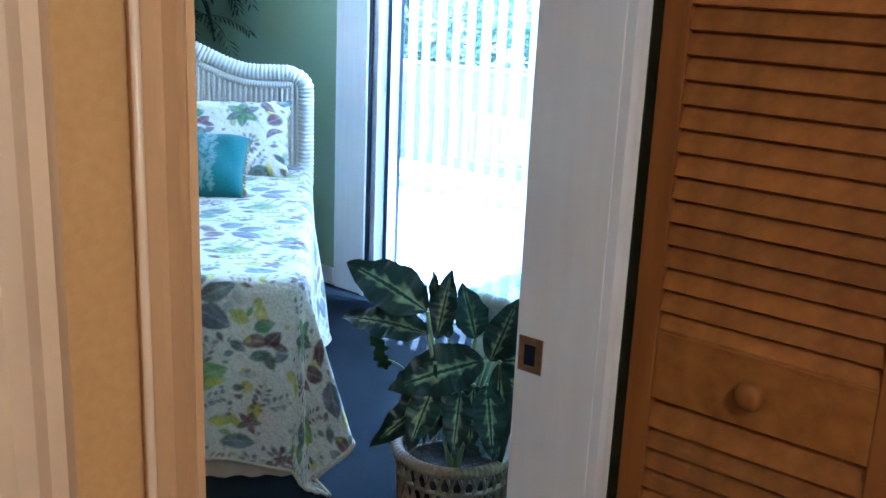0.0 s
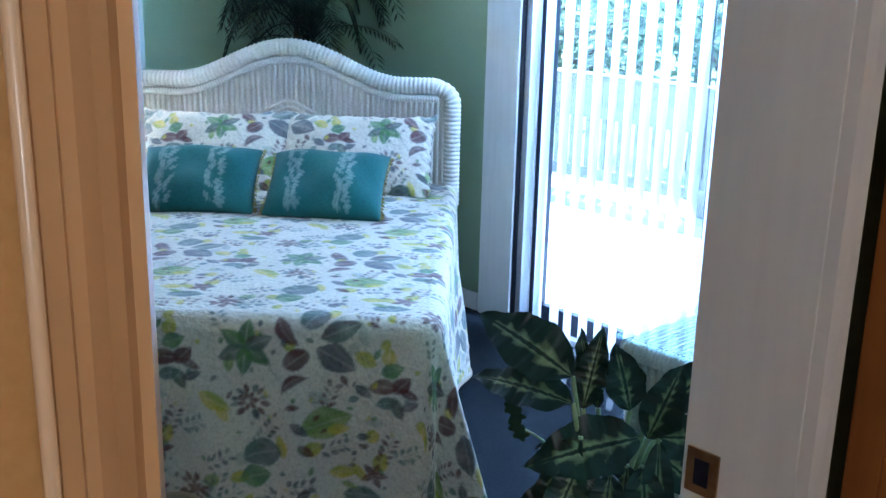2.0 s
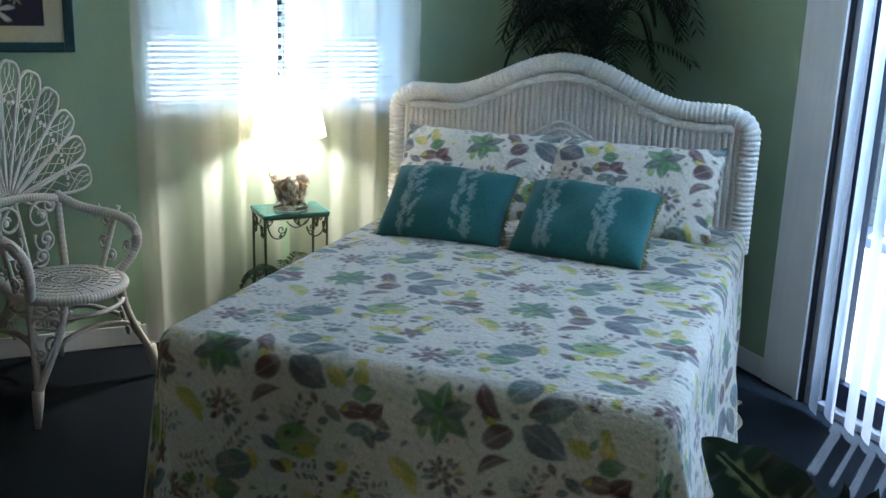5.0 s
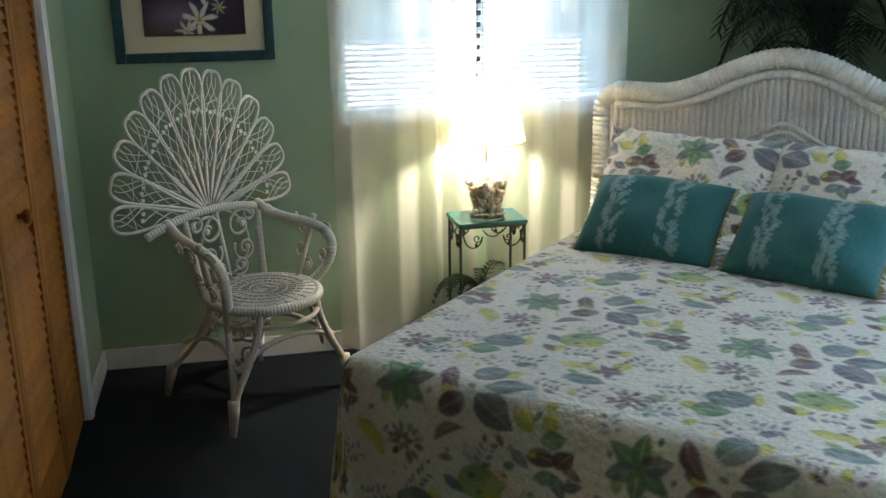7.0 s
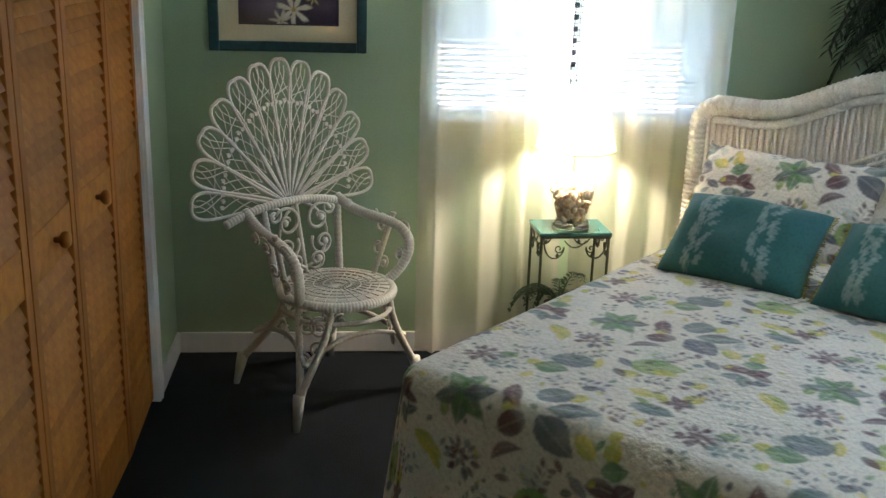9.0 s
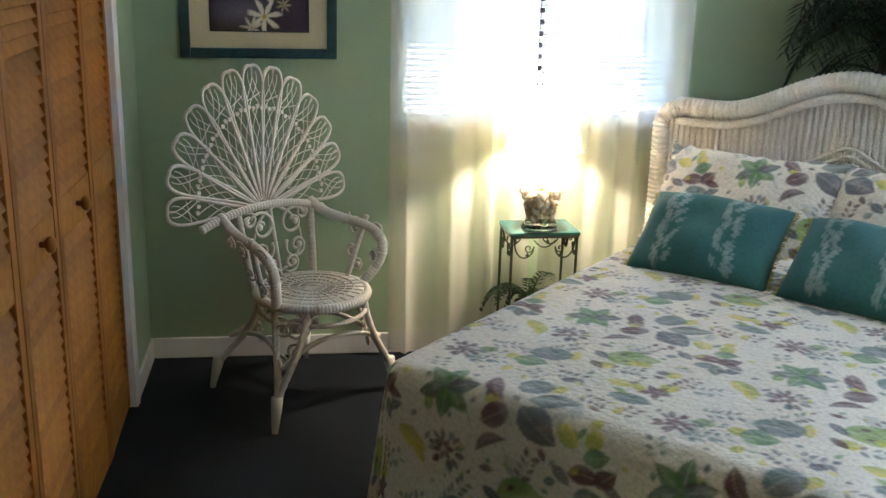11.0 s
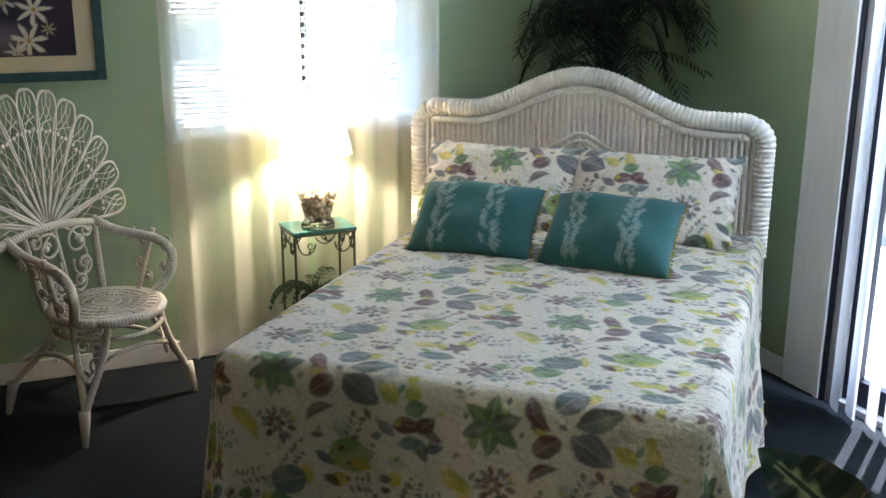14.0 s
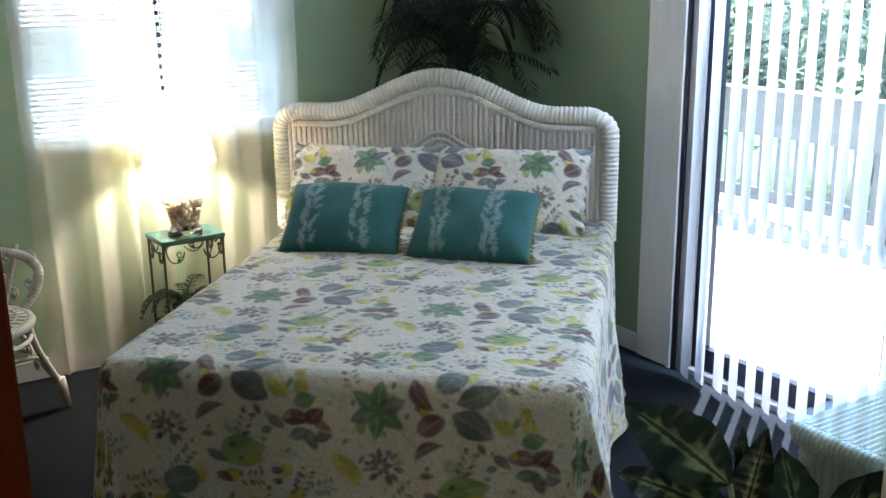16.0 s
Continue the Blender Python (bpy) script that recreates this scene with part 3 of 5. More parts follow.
def tree(x, y, h, spread, seed):
    """A tapered trunk with limbs and a crown of many small leaves."""
    r = random.Random(seed)
    t = thing("tree", "broad-leaved garden tree in full sun", "tree", pose(x, y, -0.7), group="garden trees")
    bm = bmesh.new()
    trunk = bez((0, 0, 0), (0.1, 0.05, h * 0.3), (-0.1, 0.1, h * 0.6), (0.05, 0, h * 0.9), n=10)
    tube(bm, trunk, [0.13 * (1 - 0.85 * i / 10) for i in range(11)], 8)
    tips = []
    for i in range(16):
        b = trunk[3 + i % 7]
        a = i * 2.4 + r.random()
        tip = b + Vector((math.cos(a) * spread * r.uniform(0.5, 1), math.sin(a) * spread * r.uniform(0.5, 1), r.uniform(0.2, 0.9) * spread * 0.7))
        limb = bez(b, b.lerp(tip, 0.5) + Vector((0, 0, 0.25)), tip, n=6)
        tube(bm, limb, [0.04 * (1 - 0.8 * k / 6) for k in range(7)], 5)
        tips += limb[2:]
    part("trunk", bm, M_BARK, t)
    V, F = [], []
    for i in range(3600):
        c = r.choice(tips) + Vector((r.gauss(0, 0.24), r.gauss(0, 0.24), r.gauss(0, 0.2)))
        d = Vector((r.gauss(0, 1), r.gauss(0, 1), r.gauss(0, 0.7))).normalized()
        s = d.orthogonal().normalized() * r.uniform(0.022, 0.035)
        d = d * r.uniform(0.05, 0.085)
        k = len(V)
        V += [c - d, c + s, c + d, c - s]
        F.append((k, k + 1, k + 2, k + 3))
    me = bpy.data.meshes.new("crown")
    me.from_pydata([tuple(v) for v in V], [], F)
    me.materials.append(M_TREE)
    o = new("crown", me)
    o.parent = t


tree(4.6, -1.2, 3.2, 1.3, 1)
tree(5.4, 0.9, 3.8, 1.6, 2)
tree(4.4, 2.6, 3.0, 1.3, 3)
tree(7.0, 2.4, 4.6, 2.2, 4)
tree(6.4, -3.4, 4.2, 1.9, 6)

# ---- printed cloth ----
INK = {"blue": (0.15, 0.21, 0.225), "teal": (0.13, 0.22, 0.17), "ink_blue": (0.115, 0.155, 0.175), "ink_teal": (0.12, 0.19, 0.17), "slate": (0.085, 0.082, 0.115), "maroon": (0.125, 0.020, 0.026), "plum": (0.115, 0.062, 0.075),
       "green": (0.12, 0.28, 0.07), "lime": (0.33, 0.43, 0.08), "yellow": (0.72, 0.60, 0.06), "pale": (0.36, 0.45, 0.40)}
REPEAT_X, REPEAT_Y = 0.592, 0.600
SECOND = {"blue": "teal", "teal": "plum", "ink_blue": "teal", "ink_teal": "plum", "slate": "ink_blue", "maroon": "plum", "plum": "maroon", "green": "teal", "lime": "green", "yellow": "lime", "pale": "blue"}


def flower_motifs():
    """Leaves of one repeat of the print: x, y, long half, short half, turn, ink, bend; the big flower lies at 0, 0."""
    m = [(0.000, 0.094, 0.047, 0.040, 60, "ink_blue", 0), (0.078, 0.062, 0.064, 0.028, 30, "ink_teal", 0), (0.074, -0.020, 0.064, 0.036, -24, "slate", 0),
         (-0.034, -0.036, 0.043, 0.031, 42, "plum", 0), (-0.068, 0.036, 0.054, 0.021, -48, "maroon", 5), (-0.034, -0.104, 0.050, 0.015, 38, "plum", -8),
         (-0.092, -0.070, 0.050, 0.0030, -62, "slate", 6), (0.028, -0.146, 0.050, 0.0028, -8, "slate", 5), (-0.118, -0.050, 0.014, 0.009, 20, "plum", 0)]
    # the six-pointed green leaf
    for k in range(6):
        a = 90 + 60 * k
        m.append((-0.172 + 0.038 * math.cos(radians(a)), -0.022 + 0.038 * math.sin(radians(a)), 0.046, 0.021, a, ("green", "green", "teal", "green", "green", "ink_teal")[k], 0))
    # yellow and green bud over a maroon butterfly leaf
    m += [(0.200, 0.040, 0.020, 0.015, 60, "yellow", 0), (0.212, 0.006, 0.030, 0.020, 90, "yellow", 0), (0.226, -0.030, 0.036, 0.021, 25, "green", 0), (0.180, 0.010, 0.022, 0.009, 70, "green", 0),
          (0.208, -0.082, 0.044, 0.022, 8, "maroon", -4), (0.256, -0.068, 0.034, 0.022, 50, "maroon", 0), (0.276, -0.090, 0.034, 0.014, -18, "plum", 0),
          (0.222, -0.124, 0.034, 0.018, 20, "blue", 0), (0.252, -0.136, 0.036, 0.018, -60, "teal", 0), (0.284, -0.122, 0.030, 0.014, 30, "slate", 0)]
    # yellow leaf, long teal leaf and maroon star
    m += [(0.128, 0.250, 0.046, 0.018, 6, "yellow", 0), (0.188, 0.190, 0.058, 0.024, 6, "blue", 0), (0.150, 0.212, 0.030, 0.010, -14, "lime", 0)]
    for a in (10, 75, 140, 215, 300):
        m.append((0.212 + 0.020 * math.cos(radians(a)), 0.256 + 0.020 * math.sin(radians(a)), 0.024, 0.011, a, "maroon", 0))
    # the lime leaf, the blue leaf over the green one, the yellow leaf
    m += [(0.066, -0.205, 0.074, 0.042, 22, "lime", 0), (0.100, -0.222, 0.036, 0.016, 10, "yellow", 0), (-0.005, -0.232, 0.034, 0.014, -30, "slate", 0),
          (-0.096, 0.284, 0.056, 0.043, 25, "ink_blue", 0), (-0.108, 0.212, 0.046, 0.031, 20, "green", 0),
          (-0.240, -0.184, 0.054, 0.022, -22, "yellow", 0), (-0.214, -0.214, 0.032, 0.014, -50, "yellow", 0)]
    r = random.Random(11)
    # posies: little petals round a middle
    for cx, cy, s, inks, n in ((-0.142, -0.172, 0.040, ("slate", "plum", "ink_blue"), 13), (-0.272, 0.152, 0.036, ("maroon", "maroon", "plum"), 11), (-0.150, -0.172, 0.018, ("maroon", "plum"), 7), (-0.268, 0.152, 0.015, ("maroon",), 6)):
        for k in range(n):
            a = k * 360 / n + r.uniform(-14, 14)
            m.append((cx + s * math.cos(radians(a)), cy + s * math.sin(radians(a)), r.uniform(0.014, 0.021), r.uniform(0.007, 0.010), a, r.choice(inks), 0))
    # sprigs: small leaves in pairs along a stem
    for cx, cy, a, n, ink in ((-0.208, 0.180, 80, 6, "teal"), (-0.178, 0.150, 40, 5, "blue"), (0.242, -0.250, 75, 5, "plum"), (0.108, -0.275, 20, 4, "slate"), (0.030, 0.206, 10, 4, "slate"), (0.150, 0.125, 0, 4, "plum"),
                              (0.070, -0.112, 75, 4, "plum"), (-0.090, -0.250, 60, 5, "teal"), (-0.285, -0.255, 30, 4, "blue"), (0.225, 0.140, 80, 3, "maroon"), (-0.060, 0.165, 160, 3, "slate"), (-0.200, 0.262, 30, 4, "slate"), (-0.262, 0.060, 120, 3, "teal")):
        ux, uy = math.cos(radians(a)), math.sin(radians(a))
        for k in range(n):
            for sd in (-1, 1):
                q = (k - n / 2) * 0.019 + r.uniform(-0.004, 0.004)
                m.append((cx + ux * q - uy * sd * 0.014, cy + uy * q + ux * sd * 0.014, r.uniform(0.011, 0.018), r.uniform(0.005, 0.0085), a + sd * r.uniform(30, 70), ink, 0))
        m.append((cx, cy, n * 0.011, 0.0026, a, ink, 0))
    m += [(0.100, -0.078, 0.020, 0.010, -52, "maroon", 0), (0.154, -0.102, 0.032, 0.015, -30, "slate", 0), (0.132, -0.128, 0.020, 0.011, 30, "blue", 0), (0.202, 0.120, 0.026, 0.012, 100, "yellow", 0), (0.160, 0.090, 0.022, 0.009, -20, "maroon", 5),
          (0.030, 0.180, 0.024, 0.014, 30, "slate", 0), (0.060, 0.176, 0.016, 0.008, -10, "yellow", 0), (0.020, -0.292, 0.030, 0.014, -30, "plum", 0), (0.170, -0.235, 0.022, 0.012, 10, "slate", 0), (-0.030, -0.172, 0.024, 0.010, 12, "plum", 0)]
    for k in range(64):
        m.append((r.uniform(-0.296, 0.296), r.uniform(-0.30, 0.30), r.uniform(0.008, 0.017), r.uniform(0.005, 0.009), r.uniform(0, 180), r.choice(("maroon", "slate", "plum", "teal", "yellow", "blue", "green")), 0))
    wet = [(r.uniform(-0.296, 0.296), r.uniform(-0.30, 0.30), r.uniform(0.022, 0.040), r.uniform(0.012, 0.022), r.uniform(0, 180), r.choice(("pale", "pale", "lime", "yellow")), 0) for k in range(22)]
    return wet + m


MOTIFS = flower_motifs()


def wrap(d, p):
    return (d + p / 2) % p - p / 2


def lay(C, mask, ink):
    C += mask[..., None] * (np.array(ink) - C)


def floral(U, V):
    """The colours of the print at places U, V of the cloth, with a big flower at 0, 0."""
    C = np.empty(U.shape + (3,))
    C[:] = (0.82, 0.765, 0.655)
    wob = 0.006 * np.sin(U * 97 + V * 31) + 0.005 * np.sin(V * 121 - U * 57)
    wash = 0.5 + 0.28 * np.sin(U * 61 + 2 * np.sin(V * 43)) + 0.28 * np.sin(V * 73 + 2 * np.sin(U * 37))
    for x, y, p, q, turn, ink, bend in MOTIFS:
        dx, dy = wrap(U - x, REPEAT_X), wrap(V - y, REPEAT_Y)
        c, s = math.cos(radians(turn)), math.sin(radians(turn))
        a, b = dx * c + dy * s, dy * c - dx * s
        b = b - bend * (a * a - 0.4 * p * p)
        if p > 1.45 * q:
            d = (a / p) ** 2 + np.abs(b) / (q * np.clip(1.1 - 0.25 * a / p, 0.5, 1.5)) * 0.92
        else:
            d = np.sqrt((a / p) ** 2 + (b / q) ** 2)
        vein = 0.74 + 0.26 * np.clip(np.abs(b) / (0.10 * q + 0.001), 0, 1)
        mask = vein * np.clip((1 - d + wob * 5 + 0.02 * np.sin(a * 420)) * q / 0.005, 0, 1)
        k = np.clip(0.62 * wash + 0.35 * b / q, 0, 0.75)[..., None]
        tone = (1 - k) * np.array(INK[ink]) + k * np.array(INK[SECOND[ink]])
        C += ((0.45 if ink == "pale" else 0.93) * mask * (0.70 + 0.30 * np.clip(wash + 0.3, 0, 1)))[..., None] * (tone - C)
    return np.clip(C, 0.015, 0.9)


# ---- bed ----
BED = pose(-0.62, -0.66, 0, 0, 0, -43.5)
bed = thing("bed", "double bed with a mattress on a skirted box spring", "bed", BED)
part("mattress", boxes((-0.60, 0.66, -1.90, -0.06, 0.31, 0.615), bevel=0.03), M_SKIRT, bed)
part("box_spring", boxes((-0.60, 0.66, -1.90, -0.06, 0.13, 0.305), bevel=0.01), M_SKIRT, bed)
for x in (-0.55, 0.61):
    for y in (-1.84, -0.12):
        part("leg", boxes((x - 0.025, x + 0.025, y - 0.025, y + 0.025, 0, 0.13)), M_BLACK, bed)
n = 200
a = np.linspace(0, 1, n)[None, :]
z = np.linspace(0.006, 0.30, 5)[:, None]
per = a * (1.80 + 1.30 + 1.80)
sx = np.where(per < 1.80, -0.625, np.where(per < 3.10, -0.625 + (per - 1.80), 0.675))
sy = np.where(per < 1.80, -0.12 - per, np.where(per < 3.10, -1.92, -1.92 + (per - 3.10)))
wave = 0.008 * np.sin(per * 70) * (1.2 - z * 3)
P = np.stack(np.broadcast_arrays(sx + np.where((per < 1.80) | (per > 3.10), wave, 0), sy + np.where((per >= 1.80) & (per <= 3.10), wave, 0), z), -1)
o = new("bed_skirt", grid_mesh("bed_skirt", P, M_SKIRT))
o.parent = bed
tagged(o, "gathered ecru bed skirt")

HALF, FOOT, EDGE, HIGH = 0.605, -1.895, 0.055, 0.648
s = np.arange(-1.10, 1.1801, 0.0048)[None, :]
t = np.arange(-0.555, 1.78, 0.0048)[:, None]
# the bedspread lies turned a little on the mattress
S = 0.9936 * s + 0.113 * (t - 0.35)
T = np.minimum(-0.113 * s + 0.9936 * (t - 0.9) + 0.9, 1.83 + 0.01 * t)
oa, ob_ = np.maximum(np.abs(S) - HALF, 0), np.maximum(-T, 0)
r = np.hypot(oa, ob_)
phi = np.arctan2(ob_, oa + 1e-9)
ux, uy = np.where(r > 0, np.sign(S) * oa / (r + 1e-9), 0), np.where(r > 0, -ob_ / (r + 1e-9), 0)
corner = np.sin(2 * phi) * (r > 0)
arc = EDGE * np.pi / 2
hang = np.maximum(r - arc, 0)
flare = 0.045 + 0.03 * np.sin(S * 8 + 1) * (phi > 1.2) + 0.05 * np.sin(T * 6.5 + 0.6) * (phi < 0.3) + np.where(S > 0, 1.0, 0.35) * (r > 0) * (0.27 * np.exp(-((phi - 0.42) / 0.25) ** 2) + 0.06 * np.exp(-((phi - 1.22) / 0.16) ** 2) - 0.03 * np.exp(-((phi - 0.85) / 0.16) ** 2))
out = np.where(r < arc, EDGE * np.sin(np.minimum(r, arc) / EDGE), EDGE + hang * flare)
down = np.where(r < arc, EDGE * (1 - np.cos(np.minimum(r, arc) / EDGE)), EDGE + hang * np.sqrt(np.maximum(1 - flare ** 2, 0.1)))
fold = 0.016 * np.sin(S * 23 + 2 * np.sin(S * 5)) * (phi > 1.2) + 0.016 * np.sin(T * 19 + 1.4 * np.sin(T * 4)) * (phi < 0.3)
out = out + fold * np.clip(hang / 0.35, 0, 1) ** 1.4
z = HIGH - down + 0.004 * np.sin(S * 6.1 + 0.4) * np.sin(T * 4.7) * (r <= 0) + 0.010 * np.cos(np.clip(S / HALF, -1, 1) * 1.4) * np.cos(np.clip((T - 0.9) / 0.95, -1, 1) * 1.4)
pool = np.maximum(0.012 - z, 0)
out = out + pool * 0.8
z = np.maximum(z, 0.012 + 0.004 * np.sin(S * 30) ** 2)
px = np.clip(S, -HALF, HALF) + ux * out + 0.03
py = np.maximum(T, 0) + FOOT + uy * out
CX, CY = S + 0.285, T + FOOT + 1.94                # the print lies a little askew on the bed
quilt_print = floral(0.9936 * CX - 0.113 * CY, 0.113 * CX + 0.9936 * CY)
quilt_print[(s < -1.09) | (s > 1.17) | (t < -0.547)] = (0.70, 0.64, 0.52)
quilt = tagged(new("quilt", grid_mesh("quilt", np.stack((px, py, z), -1), M_QUILT, quilt_print)), "ivory quilted bedspread printed with watercolour leaves and flowers", "bedspread")
quilt.matrix_world = BED
for edge in (np.stack((px[0], py[0], z[0]), -1), np.stack((px[:, 0], py[:, 0], z[:, 0]), -1), np.stack((px[:, -1], py[:, -1], z[:, -1]), -1)):
    part("binding", tube(bmesh.new(), [tuple(p) for p in edge[::4]], 0.0055, 6), M_SKIRT, quilt, "plain bound hem", True)


def cushion(w, h, th, n=90, pinch=0.06, seed=0):
    """Front and back of a stuffed cushion with drawn-in sides, as one closed sheet of points."""
    v = np.linspace(-1, 1, n)
    X, Y = np.meshgrid(v, v)
    f = ((1 - np.abs(X) ** 3.2) * (1 - np.abs(Y) ** 3.2)) ** 0.5
    ph = seed * 1.7
    sag = 0.012 * np.sin(X * 5 + ph) * np.cos(Y * 4 + ph) * f
    x = X * w / 2 * (1 - pinch * (1 - Y ** 2) * np.abs(X) ** 2)
    y = Y * h / 2 * (1 - pinch * (1 - X ** 2) * np.abs(Y) ** 2)
    return X, Y, x, y, th / 2 * f + sag


def two_sided(name, x, y, z, material, colours):
    """A closed cushion: the front, its rim, and the back."""
    P = np.concatenate([np.stack((x, y, z), -1), np.stack((x, y, -z * 0.8), -1)[::-1]], 0)
    return grid_mesh(name, P, material, np.concatenate([colours, colours[::-1]], 0))


for k, (cx, turn, off) in enumerate(((-0.325, 2.5, -0.20), (0.262, -2.0, -0.295))):
    X, Y, x, y, z = cushion(0.66, 0.42, 0.17, 130, 0.05, k)
    rim = np.maximum(np.abs(X), np.abs(Y)) ** 14
    z = z + 0.010 * np.sin(X * 3 + 2 * k) * np.sin(Y * 2.2 + 1) * (1 - rim) + 0.009 * rim * np.sin(31 * X + 27 * Y + k)
    y = y - 0.022 * (1 - X * X) * np.clip(Y, 0, 1) + 0.006 * rim * np.sin(23 * X + 4 * k)
    x = x + 0.006 * rim * np.sin(26 * Y + 3 * k)
    c = floral(x + off, y - 0.105)
    seam = (np.abs(X) > 0.985) | (np.abs(Y) > 0.985)
    c[seam] = (0.62, 0.57, 0.46)
    p = tagged(new("pillow", two_sided("pillow", x, y, z, M_QUILT, c)), "plump pillow in a floral quilted sham against the headboard", "pillow", "floral shams")
    p.matrix_world = BED @ pose(cx, -0.285, 0.785, 47, 0, turn)


def brocade(X, Y, seed):
    """Teal ground with two upright bands of pale leaves."""
    C = np.empty(X.shape + (3,))
    C[:] = (0.042, 0.165, 0.16)
    lay(C, 0.35 * np.clip(np.abs(np.sin(X * 3.1)) - 0.4, 0, 1), (0.02, 0.16, 0.155))
    r = random.Random(seed)
    for bx in (-0.50, 0.36):
        for i in range(17):
            y0 = -0.88 + i * 0.11
            for sd in (-1, 1):
                if r.random() < 0.10:
                    continue
                cx, cy, a = bx + sd * r.uniform(0.035, 0.135), y0 + r.uniform(-0.03, 0.03), sd * r.uniform(20, 60)
                if i % 6 == 3:
                    cx, a = bx + sd * 0.05, 90
                p, q = r.uniform(0.062, 0.092), r.uniform(0.036, 0.054)
                c, s = math.cos(radians(a)), math.sin(radians(a))
                u, v = (X - cx) * c + (Y - cy) * 0.55 * s, (Y - cy) * 0.55 * c - (X - cx) * s
                lay(C, 0.55 * np.clip((1 - np.hypot(u / p, v / q) + 0.25 * np.sin(u * 90 + v * 60)) * 3, 0, 1), (0.36, 0.47, 0.45))
    return C


for k, (cx, turn, lean) in enumerate(((-0.284, 1.5, 40), (0.206, -3.5, 37))):
    pil = thing("throw_pillow", "teal oblong throw pillow with leaf bands and gold fringed ends", "throw pillow", BED @ pose(cx, -0.722 - 0.02 * k, 0.748, lean, 0, turn), "teal throw pillows")
    X, Y, x, y, z = cushion(0.450, 0.320, 0.18, 100, 0.05, k + 3)
    o = new("cushion", two_sided("cushion", x, y, z, M_TEAL, brocade(X, Y, 3 + k)))
    o.parent = pil
    rr = random.Random(20 + k)
    for sd in (-1, 1):
        bm = bmesh.new()
        for i in range(70):
            yy = -0.154 + 0.308 * i / 69
            x0 = sd * (0.220 - 0.0176 * (1 - (yy / 0.160) ** 2))
            tube(bm, [(x0 - sd * 0.006, yy, 0.004), (x0 + sd * 0.008, yy + rr.uniform(-0.003, 0.003), rr.uniform(-0.004, 0.006)), (x0 + sd * rr.uniform(0.015, 0.022), yy + rr.uniform(-0.006, 0.006), rr.uniform(-0.012, 0.006))], 0.0016, 4)
        tube(bm, [(sd * (0.2185 - 0.0176 * (1 - (q / 10) ** 2)), 0.0158 * q, 0.002) for q in range(-10, 11)], 0.004, 6)
        part("fringe", bm, M_FRINGE, pil, "olive-gold tasselled fringe")

# ---- wicker headboard ----
head = thing("headboard", "white painted wicker headboard with an arched rolled rim", "headboard", pose(-0.68, -0.635, 0, 0, 0, -45))


def crest(x):
    return 1.053 + 0.152 * 0.5 * (1 + math.cos(math.pi * min(abs(x) / 0.50, 1)))


HW = 0.718
path = [(-HW, 0, z) for z in np.linspace(0.53, 0.975, 44)]
path += [(-HW + 0.068 * (1 - math.cos(q)), 0, 0.975 + 0.068 * math.sin(q)) for q in np.linspace(0.1, 1.5, 10)]
path += [(x, 0, crest(x)) for x in np.linspace(-HW + 0.075, HW - 0.075, 150)]
path += [(HW - 0.068 * (1 - math.cos(q)), 0, 0.975 + 0.068 * math.sin(q)) for q in np.linspace(1.5, 0.1, 10)]
path += [(HW, 0, z) for z in np.linspace(0.975, 0.53, 44)]


def rolled(bm, pts, r, coil=0.0105, seg=12, groove=0.09):
    """A thick rod wound with reed: close rings that swell and narrow."""
    pts = [Vector(p) for p in pts]
    fine = [pts[0]]
    for a, b in zip(pts, pts[1:]):
        k = max(1, int((b - a).length / (coil / 6)))
        fine += [a.lerp(b, i / k) for i in range(1, k + 1)]
    run, rs = 0.0, []
    for i, p in enumerate(fine):
        run += (p - fine[i - 1]).length if i else 0
        rs.append(r * (1 - groove * (0.5 + 0.5 * math.cos(2 * math.pi * run / coil)) ** 2))
    return tube(bm, fine, rs, seg)


part("rolled_rim", rolled(bmesh.new(), path, 0.040, 0.0190, 14, 0.12), M_WICKER, head, "thick rim wound with reed", True)
inner = [(x, -0.017, crest(x) - 0.051) for x in np.linspace(-0.655, 0.655, 90)]
part("braid", rolled(bmesh.new(), inner, 0.017, 0.0125, 10, 0.10), M_WICKER, head, "narrow braid under the rim", True)
bm = bmesh.new()
xs = np.linspace(-HW + 0.02, HW - 0.02, 60)
rows = [[bm.verts.new((x, y, z)) for x, z in [(x, 0.45) for x in xs] + [(x, crest(x) - 0.03) for x in xs[::-1]]] for y in (-0.0120, 0.012)]
bm.faces.new(rows[0])
bm.faces.new(rows[1][::-1])
n = len(rows[0])
for k in range(n):
    bm.faces.new((rows[0][k], rows[1][k], rows[1][(k + 1) % n], rows[0][(k + 1) % n]))
part("woven_panel", bm, M_WICKER_DEEP, head)
for i in range(58):
    x = -0.676 + i * 0.02372
    top = crest(x) - 0.030
    bm = bmesh.new()
    k = int((top - 0.46) / 0.009)
    pts = [(x + 0.0012 * math.sin(j * 2.1 + i), -0.0105 - 0.0015 * (j % 2), 0.46 + j * 0.009) for j in range(k)]
    tube(bm, pts, [0.0096 - 0.0009 * (j % 2) for j in range(k)], 6)
    part("reed", bm, M_WICKER, head, smooth=True)
for d in range(3):
    h = 0.975 - d * 0.03
    part("chevron", rolled(bmesh.new(), [(-0.30, -0.015, h - 0.155), (-0.02, -0.015, h), (0.02, -0.015, h), (0.30, -0.015, h - 0.155)], 0.009, 0.010, 8), M_WICKER, head, smooth=True)
for sd in (-1, 1):
    part("leg", tube(bmesh.new(), [(sd * HW, 0.01, 0), (sd * HW, 0.01, 0.56)], 0.022, 8), M_WICKER, head, smooth=True)

